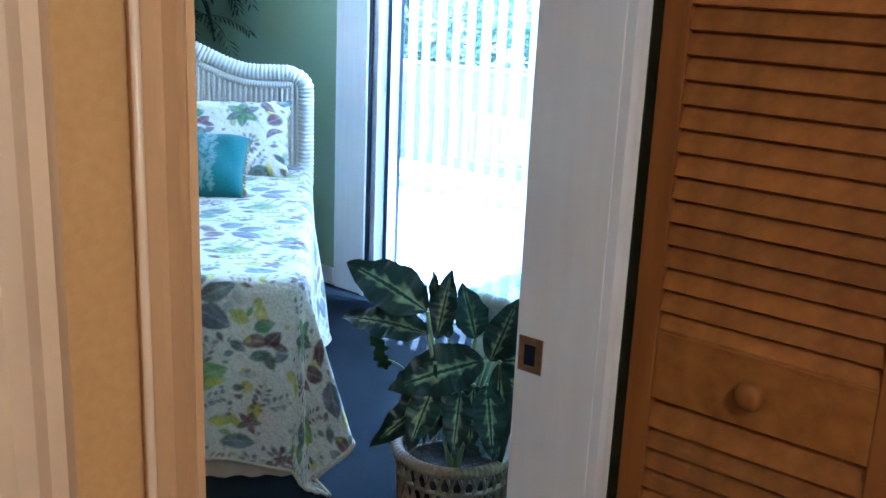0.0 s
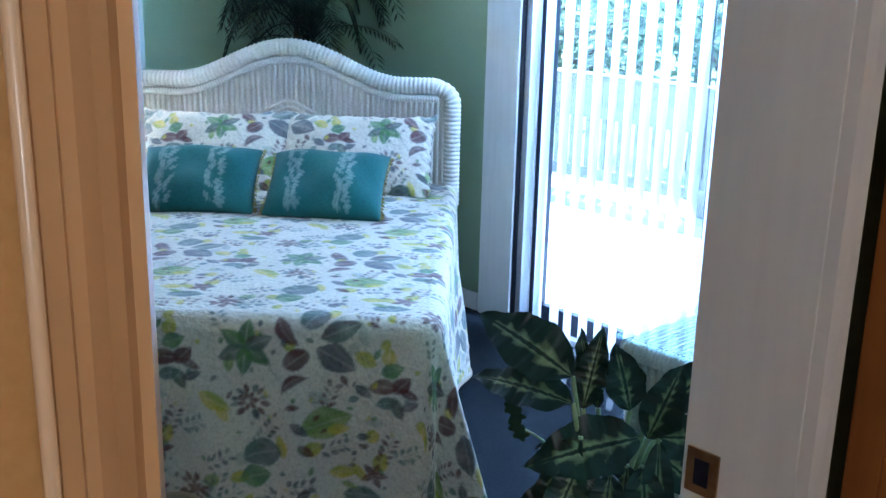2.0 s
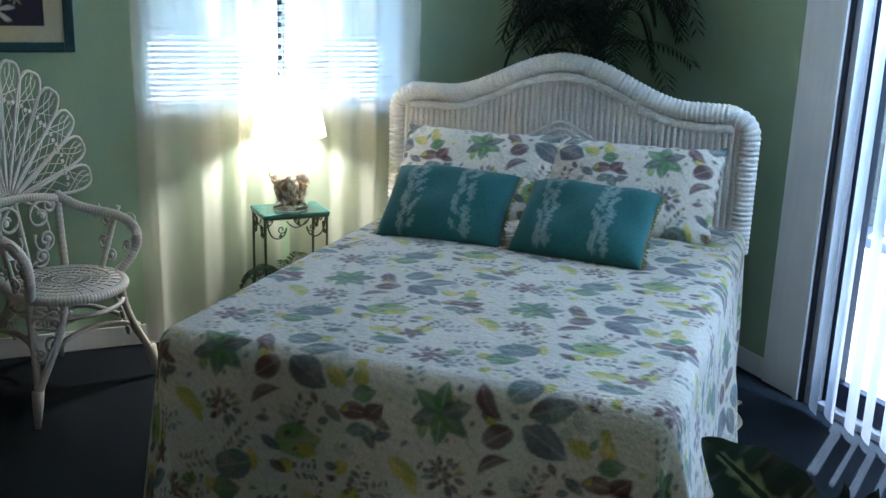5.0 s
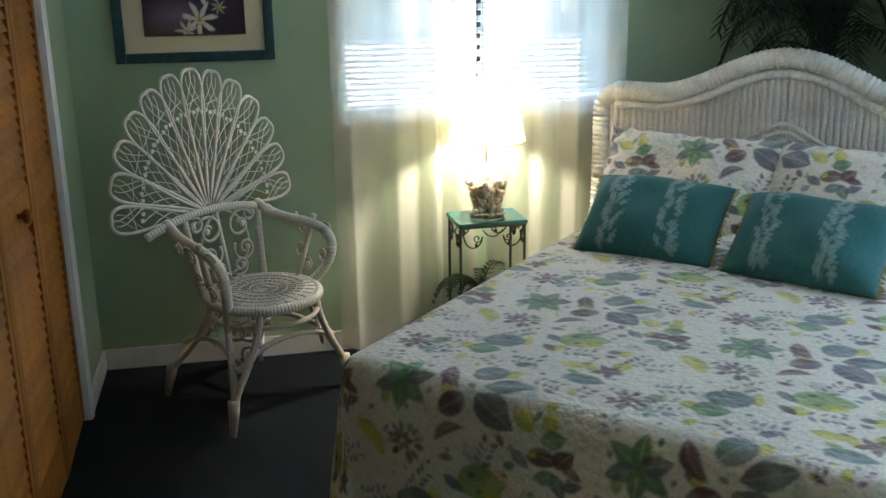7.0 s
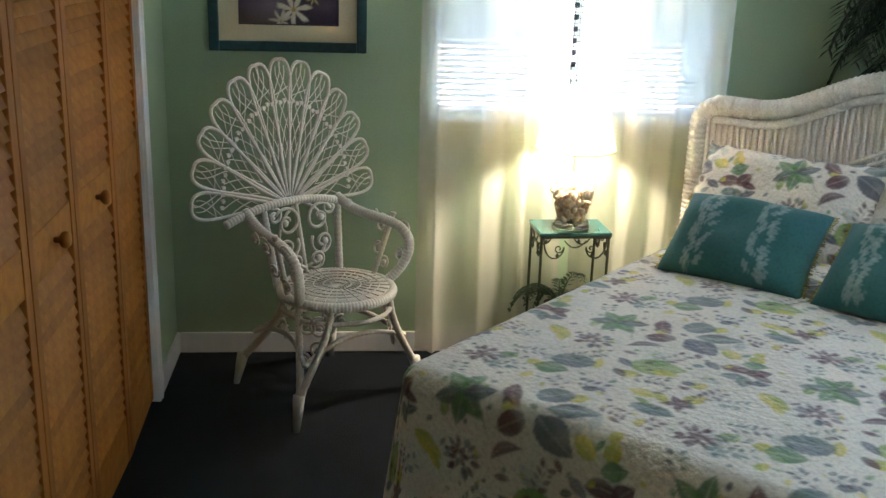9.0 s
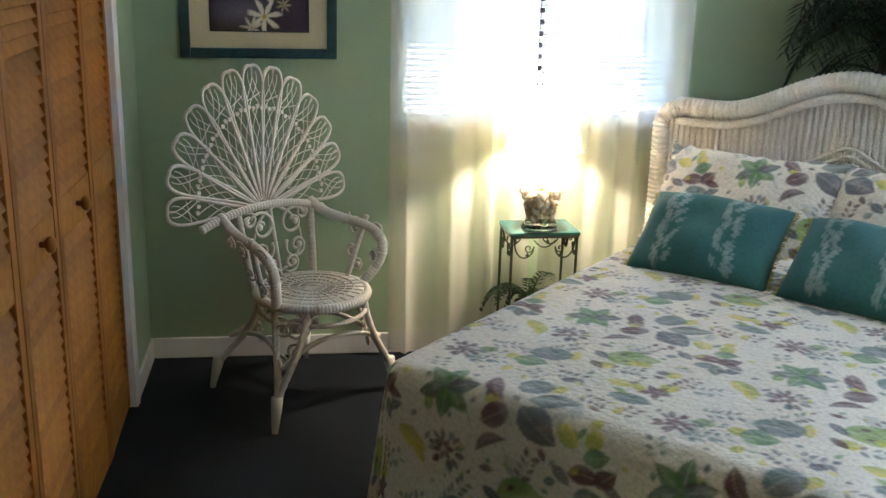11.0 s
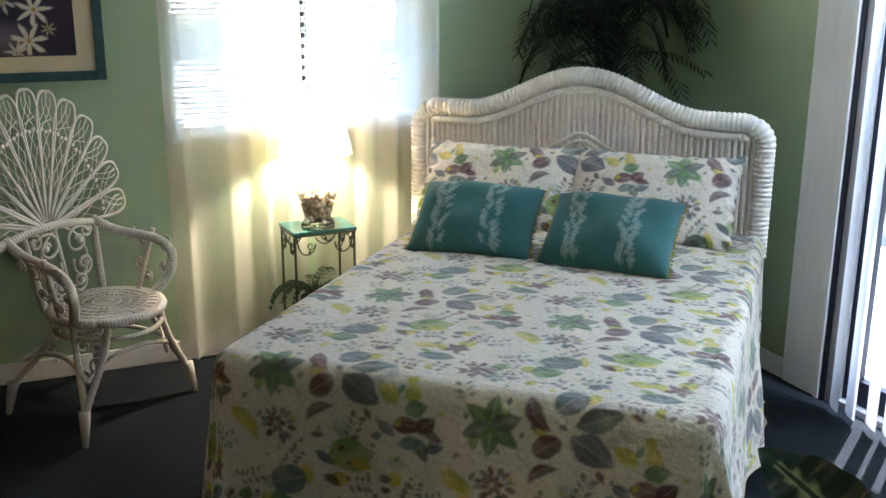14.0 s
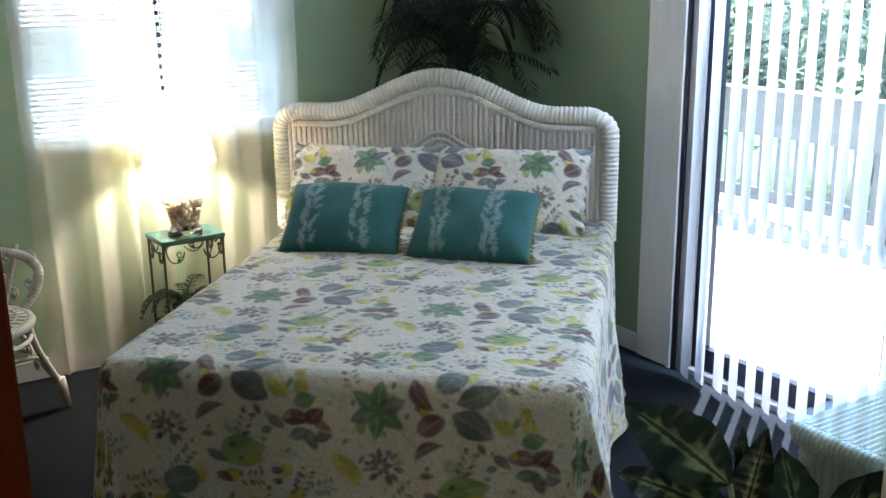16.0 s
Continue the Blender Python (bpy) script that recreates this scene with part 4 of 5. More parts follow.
# ---- peacock chair ----
chair = thing("peacock_chair", "white painted wicker peacock armchair with a round woven seat", "chair", Matrix((((0.78), (-0.62), 0, -2.56), (0.62, 0.78, 0, -0.43), (0, 0, 1, 0), (0, 0, 0, 1))))
# local: x to the sitter's left as seen from in front, -y forward
SEAT = 0.425
part("seat", lathe(bmesh.new(), [(0.0, SEAT), (0.06, SEAT + 0.004), (0.15, SEAT + 0.006), (0.188, SEAT + 0.002), (0.19, SEAT - 0.014), (0.0, SEAT - 0.014)], 40), M_WICKER_DEEP, chair, "round tightly woven seat", True)
bm = bmesh.new()
for i in range(28):
    q = 2 * math.pi * i / 28
    tube(bm, [(0.02 * math.cos(q), 0.02 * math.sin(q), SEAT + 0.006), (0.10 * math.cos(q), 0.10 * math.sin(q), SEAT + 0.008), (0.185 * math.cos(q), 0.185 * math.sin(q), SEAT + 0.005)], 0.0028, 4)
for rr in (0.05, 0.085, 0.12, 0.15):
    tube(bm, [(rr * math.cos(q), rr * math.sin(q), SEAT + 0.008) for q in np.linspace(0, 2 * math.pi, 30)[:-1]], 0.003, 4, True)
part("seat_weave", bm, M_WICKER, chair, "radiating weave on the seat")
part("seat_rim", rolled(bmesh.new(), [(0.196 * math.cos(q), 0.196 * math.sin(q), SEAT - 0.012) for q in np.linspace(0, 2 * math.pi, 60)], 0.019, 0.012, 8), M_WICKER, chair, smooth=True)
part("seat_apron", rolled(bmesh.new(), [(0.19 * math.cos(q), 0.19 * math.sin(q), SEAT - 0.075) for q in np.linspace(0, 2 * math.pi, 60)], 0.009, 0.012, 6), M_WICKER, chair, smooth=True)
FEET = {"fl": (-0.285, -0.14), "fr": (0.285, -0.14), "bl": (-0.22, 0.33), "br": (0.22, 0.32)}
for key, (fx, fy) in FEET.items():
    ang = math.atan2(fy, fx)
    for off in (-0.34, 0.34):
        tx, ty = 0.185 * math.cos(ang + off), 0.185 * math.sin(ang + off)
        part("leg", rolled(bmesh.new(), bez((tx, ty, SEAT - 0.01), (tx * 1.02, ty * 1.02, 0.28), (fx * 0.86, fy * 0.86, 0.16), (fx * 0.93, fy * 0.93, 0.10), n=10), 0.0135, 0.03, 8), M_WICKER, chair, smooth=True)
    part("foot", tube(bmesh.new(), [(fx * 0.925, fy * 0.925, 0.125), (fx * 0.95, fy * 0.95, 0.08), (fx, fy, 0.0)], [0.021, 0.019, 0.011], 10), M_WICKER, chair, smooth=True)
    bm = bmesh.new()
    u = Vector((-math.sin(ang), math.cos(ang), 0))
    c0 = Vector((math.cos(ang), math.sin(ang), 0))
    for j, (h, rr, sd) in enumerate(((0.335, 0.042, 1), (0.335, 0.042, -1), (0.255, 0.034, 1), (0.215, 0.026, -1))):
        pl = c0 * (0.185 + 0.09 * (0.42 - h)) + Vector((0, 0, h)) + u * (0.026 * sd)
        tube(bm, spiral(pl, rr, 1.3, u * sd, (0, 0, 1), 1.2), 0.0056, 5)
        tube(bm, [pl + c0 * 0.003, pl - c0 * 0.003], 0.012, 8)
    part("leg_scroll", bm, M_WICKER, chair, smooth=True)
for a, b in (("fl", "fr"), ("fr", "br"), ("br", "bl"), ("bl", "fl")):
    p, q = Vector((*FEET[a], 0)) * 0.80, Vector((*FEET[b], 0)) * 0.80
    mid = (p + q) * 0.38
    part("stretcher", rolled(bmesh.new(), bez((p.x, p.y, 0.215), (mid.x, mid.y, 0.32), (q.x, q.y, 0.215), n=10), 0.010, 0.02, 6), M_WICKER, chair, smooth=True)
# back posts, scrolls and the fan
BY, FX, FZ = 0.215, -0.052, 0.69
for x in (-0.165, 0.165):
    part("back_post", rolled(bmesh.new(), [(x * 0.85, 0.165, SEAT - 0.02), (x, BY, 0.69)], 0.015, 0.02, 8), M_WICKER, chair, smooth=True)
part("back_spine", rolled(bmesh.new(), [(0, 0.185, SEAT), (FX * 0.5, BY, 0.70)], 0.011, 0.02, 7), M_WICKER, chair, smooth=True)
bm = bmesh.new()
for sd in (-1, 1):
    for cx, cz, rr, st in ((0.070, 0.625, 0.060, 0.5), (0.078, 0.535, 0.052, 2.6), (0.045, 0.475, 0.038, 4.0), (0.122, 0.655, 0.032, 1.0)):
        yy = 0.17 + (cz - 0.42) * 0.15
        tube(bm, spiral((cx * sd, yy, cz), rr, 1.35, (sd, 0, 0), (0, 0, 1), st), 0.0064, 5)
        tube(bm, [(cx * sd + sd * 0.01, yy - 0.005, cz), (cx * sd + sd * 0.01, yy + 0.005, cz)], 0.014, 8)
    tube(bm, bez((0, 0.18, 0.45), (0.16 * sd, 0.19, 0.50), (0.12 * sd, 0.21, 0.66), (0.0, 0.215, 0.69)), 0.006, 5)
part("back_scroll", bm, M_WICKER, chair, "curled reed scrollwork", True)
part("fan_base", rolled(bmesh.new(), bez((FX - 0.27, BY - 0.01, FZ - 0.035), (FX - 0.1, BY - 0.01, FZ + 0.03), (FX + 0.1, BY - 0.01, FZ + 0.03), (FX + 0.27, BY - 0.01, FZ - 0.035), n=20), 0.016, 0.013, 8), M_WICKER, chair, smooth=True)
LOOPS = 13


def ray_end(q):
    return 0.365 * math.cos(q), 0.465 * math.sin(q) + 0.02


for i in range(LOOPS):
    q = radians(3 + 174 * i / (LOOPS - 1))
    ex, ez = ray_end(q)
    d = Vector((ex, 0, ez)).normalized()
    n2 = Vector((-d.z, 0, d.x))
    L = math.hypot(ex, ez)
    o0 = Vector((FX, BY, FZ)) + d * 0.03
    wid = 0.047 if 0.5 < abs(q - 1.57) else 0.044
    A = bez(o0 + n2 * 0.004, o0 + n2 * 0.012 + d * L * 0.45, o0 + n2 * wid * 1.25 + d * L * 0.72, o0 + n2 * wid * 1.45 + d * L * 1.02, o0 + d * (L * 0.985), n=18)
    B = [o0 + d * ((p - o0).dot(d)) - n2 * ((p - o0).dot(n2)) for p in A]
    lean = [Vector((0, 0.10 * (p.z - FZ), 0)) for p in A]
    lp = [p + w for p, w in zip(A, lean)] + [p + Vector((0, 0.10 * (p.z - FZ), 0)) for p in B[::-1][1:]]
    loop = part("fan_loop", tube(bmesh.new(), lp, 0.0062, 6), M_WICKER, chair, smooth=True)
    bm = bmesh.new()
    for f0, f1, s0, s1 in ((0.62, 0.94, -1, 1), (0.62, 0.94, 1, -1), (0.70, 0.98, -0.9, 0.3), (0.70, 0.98, 0.9, -0.3), (0.80, 0.72, -1, 1)):
        pts = []
        for k in range(9):
            w = k / 8
            g = f0 + (f1 - f0) * w
            p = o0 + d * (L * g) + n2 * (wid * (s0 + (s1 - s0) * w) * math.sin(math.pi * min(max((g - 0.40) / 0.62, 0.05), 0.95)))
            p.y += 0.10 * (p.z - FZ)
            pts.append(p)
        tube(bm, pts, 0.0022, 4)
    part("lattice", bm, M_WICKER, loop)
bm = bmesh.new()
for i in range(LOOPS * 2 + 1):
    for sd in (-1, 1):
        pts = []
        for k in range(10):
            w = k / 9
            q = radians(-4 + 188 * (i / (LOOPS * 2) + sd * 0.09 * w))
            if not -0.1 < q < 3.25:
                continue
            ex, ez = ray_end(q)
            g = 0.34 + 0.40 * w
            pts.append(Vector((FX + ex * g, BY + 0.10 * ez * g, FZ + ez * g)))
        if len(pts) > 2:
            tube(bm, pts, 0.0022, 4)
part("fan_weave", bm, M_WICKER, chair, "thin crossing reeds inside the fan")
for i in range(48):
    q = radians(2 + 176 * i / 47)
    ex, ez = ray_end(q)
    g = 0.745 + 0.012 * (i % 2)
    c = Vector((FX + ex * g, BY + 0.10 * ez * g - 0.004, FZ + ez * g))
    part("reed_knot", tube(bmesh.new(), [c + Vector((0, -0.004, 0)), c + Vector((0, 0.006, 0))], [0.0085, 0.007], 6), M_WICKER, chair)
for sd in (-1, 1):
    part("arm", rolled(bmesh.new(), bez((-0.235 if sd < 0 else 0.165, BY, 0.690), (-0.245 if sd < 0 else 0.18, 0.12, 0.63), (sd * 0.24, 0.06, 0.62), (sd * 0.258, -0.06, 0.645), (sd * 0.262, -0.160, 0.630), (sd * 0.256, -0.120, 0.50), (sd * 0.20, -0.05, SEAT), n=30), 0.019, 0.013, 9), M_WICKER, chair, "curved arm wound with reed", True)
    part("arm_post", rolled(bmesh.new(), [(sd * 0.19, 0.03, SEAT - 0.01), (sd * 0.262, 0.0, 0.655)], 0.011, 0.02, 7), M_WICKER, chair, smooth=True)
    for cy, cz, rr, st in ((-0.06, 0.60, 0.038, 0), (-0.07, 0.52, 0.032, 2), (0.06, 0.60, 0.036, 1), (0.05, 0.52, 0.030, 3), (0.12, 0.62, 0.026, 2), (0.0, 0.47, 0.024, 1)):
        bm = tube(bmesh.new(), spiral((sd * (0.205 + (cz - 0.43) * 0.3), cy, cz), rr, 1.3, (0, 1, 0), (0.3 * sd, 0, 1), st), 0.0048, 5)
        tube(bm, [(sd * (0.20 + (cz - 0.43) * 0.3), cy, cz), (sd * (0.212 + (cz - 0.43) * 0.3), cy, cz)], 0.012, 8)
        part("arm_scroll", bm, M_WICKER, chair, smooth=True)

# ---- bedside table, lamp, fern ----
TX, TY, TZ = -1.68, -0.195, 0.585
TM = pose(TX, TY, 0, 0, 0, 2)
table = thing("bedside_table", "small bedside table with a teal top on scrolled iron legs", "side table", TM)
part("tabletop", boxes((-0.138, 0.138, -0.102, 0.102, TZ - 0.014, TZ), bevel=0.004), M_TEALTOP, table, "teal painted top")
for x in (-0.128, 0.128):
    for y in (-0.092, 0.092):
        part("leg", tube(bmesh.new(), [(x, y, TZ - 0.014), (x, y, 0.12), (x * 1.06, y * 1.06, 0)], 0.0055, 8), M_IRON, table)
part("rim", tube(bmesh.new(), [(-0.132, -0.096, TZ - 0.018), (0.132, -0.096, TZ - 0.018), (0.132, 0.096, TZ - 0.018), (-0.132, 0.096, TZ - 0.018)], 0.005, 6, True), M_IRON, table)
part("shelf", boxes((-0.125, 0.125, -0.09, 0.09, 0.20, 0.208), bevel=0.002), M_IRON, table)
for side, (ex, base_p) in enumerate((((1, 0, 0), (0, -0.094, 0)), ((1, 0, 0), (0, 0.094, 0)), ((0, 1, 0), (-0.130, 0, 0)), ((0, 1, 0), (0.130, 0, 0)))):
    ex, bp = Vector(ex), Vector(base_p)
    w = 0.12 if side < 2 else 0.086
    bm = bmesh.new()
    for sd in (-1, 1):
        tube(bm, [bp + v for v in bez(ex * (sd * w) + Vector((0, 0, TZ - 0.02)), ex * (sd * w) + Vector((0, 0, TZ - 0.13)), ex * (sd * w * 0.35) + Vector((0, 0, TZ - 0.11)), ex * (sd * w * 0.35) + Vector((0, 0, TZ - 0.055)))], 0.0032, 6)
        tube(bm, spiral(bp + ex * (sd * w * 0.52) + Vector((0, 0, TZ - 0.062)), 0.018, 1.2, ex * sd, (0, 0, 1), 3.1), 0.0028, 5)
        lf = bp + ex * (sd * w * 0.55) + Vector((0, 0, TZ - 0.100))
        tube(bm, [lf, lf + Vector((0, 0, 0.010)), lf + Vector((0, 0, 0.022))], [0.002, 0.008, 0.001], 6)
    tube(bm, [bp + v for v in bez(ex * (-w * 0.35) + Vector((0, 0, TZ - 0.03)), Vector((0, 0, TZ - 0.085)), ex * (w * 0.35) + Vector((0, 0, TZ - 0.03)))], 0.003, 6)
    part("scroll", bm, M_IRON, table, "curled iron vine")

lm = thing("table_lamp", "lit table lamp on a clear glass base filled with shells", "table lamp", pose(TX, TY - 0.005, TZ))
part("foot", lathe(bmesh.new(), [(0.0, 0.001), (0.070, 0.001), (0.072, 0.008), (0.064, 0.018), (0.046, 0.024), (0.0, 0.024)], 28), M_CUTGLASS, lm, "round clear glass foot", True)
part("jar", lathe(bmesh.new(), [(0.050, 0.025), (0.056, 0.045), (0.074, 0.10), (0.086, 0.150), (0.089, 0.165), (0.084, 0.180), (0.040, 0.200), (0.030, 0.225)], 32, caps=False), M_JAR, lm, "tapered clear glass jar", True).visible_shadow = False
rs = random.Random(8)
shells = []
for i in range(5):
    bm = bmesh.new()
    bmesh.ops.create_icosphere(bm, subdivisions=2, radius=1)
    for v in bm.verts:
        k = 1 + 0.12 * math.sin(9 * math.atan2(v.co.y, v.co.x) + i)
        v.co = Vector((v.co.x * k * (1.1 - 0.3 * v.co.z), v.co.y * 0.75 * k, v.co.z * 0.55))
    shells.append(mesh_of("shell", bm, M_SHELL_A if i % 2 else M_SHELL_B, True))
for i in range(190):
    h = rs.uniform(0.036, 0.150)
    R = 0.045 + (h - 0.03) * 0.27
    q, d = rs.uniform(0, 6.28), R * (0.97 if i % 3 else 0.55) * rs.uniform(0.88, 1.0)
    piece("shell", rs.choice(shells), lm, pose(d * math.cos(q), d * math.sin(q), h, rs.uniform(0, 360), rs.uniform(0, 360), rs.uniform(0, 360)) @ Matrix.Scale(rs.uniform(0.013, 0.021), 4))
for i in range(5):
    q = i * 1.25 + 3.6
    piece("shell", shells[1], lm, pose(0.058 * math.cos(q), 0.058 * math.sin(q), 0.022, 10, 0, i * 70) @ Matrix.Scale(0.013, 4))
part("neck", tube(bmesh.new(), [(0, 0, 0.216), (0, 0, 0.345)], 0.006, 10), M_SHELL_A, lm)
part("socket", lathe(bmesh.new(), [(0.009, 0.335), (0.011, 0.345), (0.011, 0.362), (0.0, 0.363)], 14), M_KNOB, lm)
part("harp", tube(bmesh.new(), bez((-0.02, 0, 0.35), (-0.07, 0, 0.42), (-0.05, 0, 0.51), (0, 0, 0.515), n=12) + bez((0, 0, 0.515), (0.05, 0, 0.51), (0.07, 0, 0.42), (0.02, 0, 0.35), n=12)[1:], 0.002, 5), M_KNOB, lm)
sh = part("shade", lathe(bmesh.new(), [(0.150, 0.300), (0.148, 0.304), (0.102, 0.525), (0.100, 0.525), (0.145, 0.306), (0.150, 0.300)], 40, caps=False), M_SHADE, lm, "glowing ivory cloth shade", True)
part("shade_rim", tube(bmesh.new(), [(0.150 * math.cos(q), 0.150 * math.sin(q), 0.301) for q in np.linspace(0, 2 * math.pi, 41)[:-1]], 0.0022, 5, True), M_FRINGE, sh)

fern = thing("fern", "small dark green potted fern on the table's shelf", "potted plant", TM @ pose(-0.03, -0.02, 0.208))
part("pot", lathe(bmesh.new(), [(0.0, 0), (0.045, 0), (0.058, 0.075), (0.052, 0.075), (0.048, 0.06), (0.0, 0.06)], 18), M_BARK, fern)
rf = random.Random(4)


def blade(bm, a, d, length, width, droop=0.3, up=Vector((0, 0, 1))):
    """A narrow pointed leaflet from a towards d."""
    d = Vector(d).normalized()
    s = d.cross(up)
    s = s.normalized() if s.length > 1e-4 else Vector((1, 0, 0))
    m1 = a + d * length * 0.5
    tip = a + d * length - up * (droop * length)
    v = [bm.verts.new(p) for p in (a, m1 + s * width - up * droop * length * 0.25, tip, m1 - s * width - up * droop * length * 0.25)]
    bm.faces.new(v)


def frond(bm, base_p, az, rise, reach, fall, n, leaflet, width, droop):
    base_p = Vector(base_p)
    h = Vector((math.cos(az), math.sin(az), 0))
    pts = bez(base_p, base_p + Vector((0, 0, rise)) + h * reach * 0.25, base_p + h * reach * 0.8 + Vector((0, 0, rise * 1.05)), base_p + h * reach + Vector((0, 0, rise - fall)), n=n)
    tube(bm, pts, [0.0045 * (1 - 0.8 * i / n) for i in range(n + 1)], 4)
    s = Vector((-h.y, h.x, 0))
    for i in range(2, n + 1):
        d = (pts[i] - pts[i - 1]).normalized()
        k = math.sin(math.pi * (0.12 + 0.85 * i / n))
        for sd in (-1, 1):
            blade(bm, pts[i], s * sd * 0.9 + d * 0.7 + Vector((0, 0, 0.15)), leaflet * (0.35 + 0.65 * k), width, droop)
    return bm


for i in range(15):
    part("frond", frond(bmesh.new(), (0, 0, 0.06), i * 2.4 + rf.random() * 0.4, rf.uniform(0.05, 0.14), rf.uniform(0.11, 0.20), rf.uniform(0.03, 0.12), 12, 0.045, 0.008, 0.3), M_FERN, fern)

# ---- palm in the corner behind the headboard ----
palm = thing("corner_palm", "tall dark green potted palm in the corner behind the headboard", "palm", pose(-0.31, -0.235, 0))
part("pot", lathe(bmesh.new(), [(0.0, 0), (0.12, 0), (0.16, 0.30), (0.145, 0.30), (0.14, 0.26), (0.0, 0.26)], 24), M_BASKET, palm, smooth=True)
for i, (x, y) in enumerate(((0, 0), (0.04, 0.02), (-0.03, 0.03))):
    part("cane", tube(bmesh.new(), bez((x, y, 0.25), (x * 1.5, y * 1.5, 0.8), (x * 1.2, y, 1.25 + 0.1 * i), n=10), 0.013, 7), M_BARK, palm)
rp = random.Random(12)
for i in range(84):
    az = radians(225) + rp.uniform(-1.75, 1.75)
    z0 = rp.uniform(1.12, 1.50)
    reach = min(rp.uniform(0.26, 0.54), 0.20 / max(math.cos(az), math.sin(az), 0.05))
    part("frond", frond(bmesh.new(), (rp.uniform(-0.04, 0.03), rp.uniform(-0.04, 0.03), z0), az, rp.uniform(0.10, 0.44), reach, rp.uniform(0.05, 0.30), 22, 0.135, 0.0054, 0.32), M_PALM, palm)

# ---- framed print ----
PX0, PX1, PZ0, PZ1 = -3.031, -2.455, 1.20, 1.66
pic = thing("framed_print", "dark green framed flower print with a cream mat", "picture")
F = 0.037
part("frame_side", boxes((PX0, PX0 + F, -0.030, -0.002, PZ0, PZ1), bevel=0.004), M_FRAMEP, pic)
part("frame_side", boxes((PX1 - F, PX1, -0.030, -0.002, PZ0, PZ1), bevel=0.004), M_FRAMEP, pic)
part("frame_side", boxes((PX0 + F, PX1 - F, -0.030, -0.002, PZ0, PZ0 + F), bevel=0.004), M_FRAMEP, pic)
part("frame_side", boxes((PX0 + F, PX1 - F, -0.030, -0.002, PZ1 - F, PZ1), bevel=0.004), M_FRAMEP, pic)
part("mat", boxes((PX0 + F, PX1 - F, -0.016, -0.004, PZ0 + F, PZ1 - F)), M_MAT, pic)
IX0, IX1, IZ0, IZ1 = PX0 + 0.110, PX1 - 0.105, PZ0 + 0.098, PZ1 - 0.09
u, w = np.meshgrid(np.linspace(0, 1, 90), np.linspace(0, 1, 70))
C = np.empty(u.shape + (3,))
C[:] = (0.035, 0.022, 0.045)
lay(C, 0.8 * np.clip(1 - np.hypot((u - 0.3) / 0.34, (w - 0.25) / 0.28), 0, 1), (0.20, 0.17, 0.20))
lay(C, 0.9 * np.clip(1.6 * (0.26 - w) - 0.5 * np.abs(u - 0.1), 0, 1), (0.16, 0.12, 0.03))
for cx, cy, sc, ink in ((0.55, 0.20, 0.20, (0.66, 0.60, 0.47)), (0.42, 0.05, 0.13, (0.60, 0.54, 0.42)), (0.62, 0.62, 0.19, (0.70, 0.63, 0.50)), (0.33, 0.74, 0.15, (0.55, 0.50, 0.44)), (0.75, 0.36, 0.09, (0.42, 0.38, 0.20))):
    a = np.arctan2((w - cy) * 0.75, u - cx)
    d = np.hypot(u - cx, (w - cy) * 0.75)
    lay(C, np.clip((sc * (0.62 + 0.38 * np.cos(7 * a + cx * 9) + 0.08 * np.sin(19 * a)) - d) * 30, 0, 1), ink)
    lay(C, np.clip((0.16 * sc - d) * 60, 0, 1), (0.42, 0.28, 0.05))
P = np.stack((IX0 + u * (IX1 - IX0), np.full(u.shape, -0.0185), IZ0 + w * (IZ1 - IZ0)), -1)
o = new("print", grid_mesh("print", P, make_cloth_print("printed_paper", 0, 0, 0.0), C))
o.parent = pic
tagged(o, "print of pale flowers on dark purple")
part("inner_edge", tube(bmesh.new(), [(IX0, -0.0175, IZ0), (IX1, -0.0175, IZ0), (IX1, -0.0175, IZ1), (IX0, -0.0175, IZ1)], 0.0035, 4, True), M_BLACK, pic)

# ---- wicker table with a glass top ----
wt = thing("wicker_table", "wicker side table with a rolled edge and a glass top", "side table")
WX0, WX1, WY0, WY1, WZ = -1.262, -0.62, -3.62, -2.955, 0.690
part("woven_top", boxes((WX0 + 0.03, WX1 - 0.03, WY0 + 0.03, WY1 - 0.03, WZ - 0.03, WZ - 0.012)), M_WICKER_DEEP, wt)
for i in range(38):
    y = WY0 + 0.035 + i * (WY1 - WY0 - 0.07) / 37
    part("top_reed", tube(bmesh.new(), [(WX0 + 0.03, y, WZ - 0.012), (WX1 - 0.03, y, WZ - 0.012)], 0.0078, 6), M_WICKER, wt)
ring = [(WX0 + 0.022, WY0 + 0.022, WZ - 0.03), (WX1 - 0.022, WY0 + 0.022, WZ - 0.03), (WX1 - 0.022, WY1 - 0.022, WZ - 0.03), (WX0 + 0.022, WY1 - 0.022, WZ - 0.03)]
for a, b in zip(ring, ring[1:] + ring[:1]):
    part("rolled_edge", rolled(bmesh.new(), [a, b], 0.026, 0.012, 10), M_WICKER, wt, smooth=True)
for k, (x0, x1, y0, y1) in enumerate(((WX0 + 0.035, WX0 + 0.043, WY0 + 0.04, WY1 - 0.04), (WX0 + 0.04, WX1 - 0.04, WY1 - 0.043, WY1 - 0.035))):
    part("apron", boxes((x0, x1, y0, y1, 0.06, WZ - 0.05)), M_WICKER_DEEP, wt, "woven side panel")
    for i in range(26):
        w = (i + 0.5) / 26
        x, y = (x0 - 0.002, y0 + (y1 - y0) * w) if k == 0 else (x0 + (x1 - x0) * w, y1 + 0.002)
        part("reed", tube(bmesh.new(), [(x, y, 0.06), (x, y, WZ - 0.05)], 0.0075, 6), M_WICKER, wt)
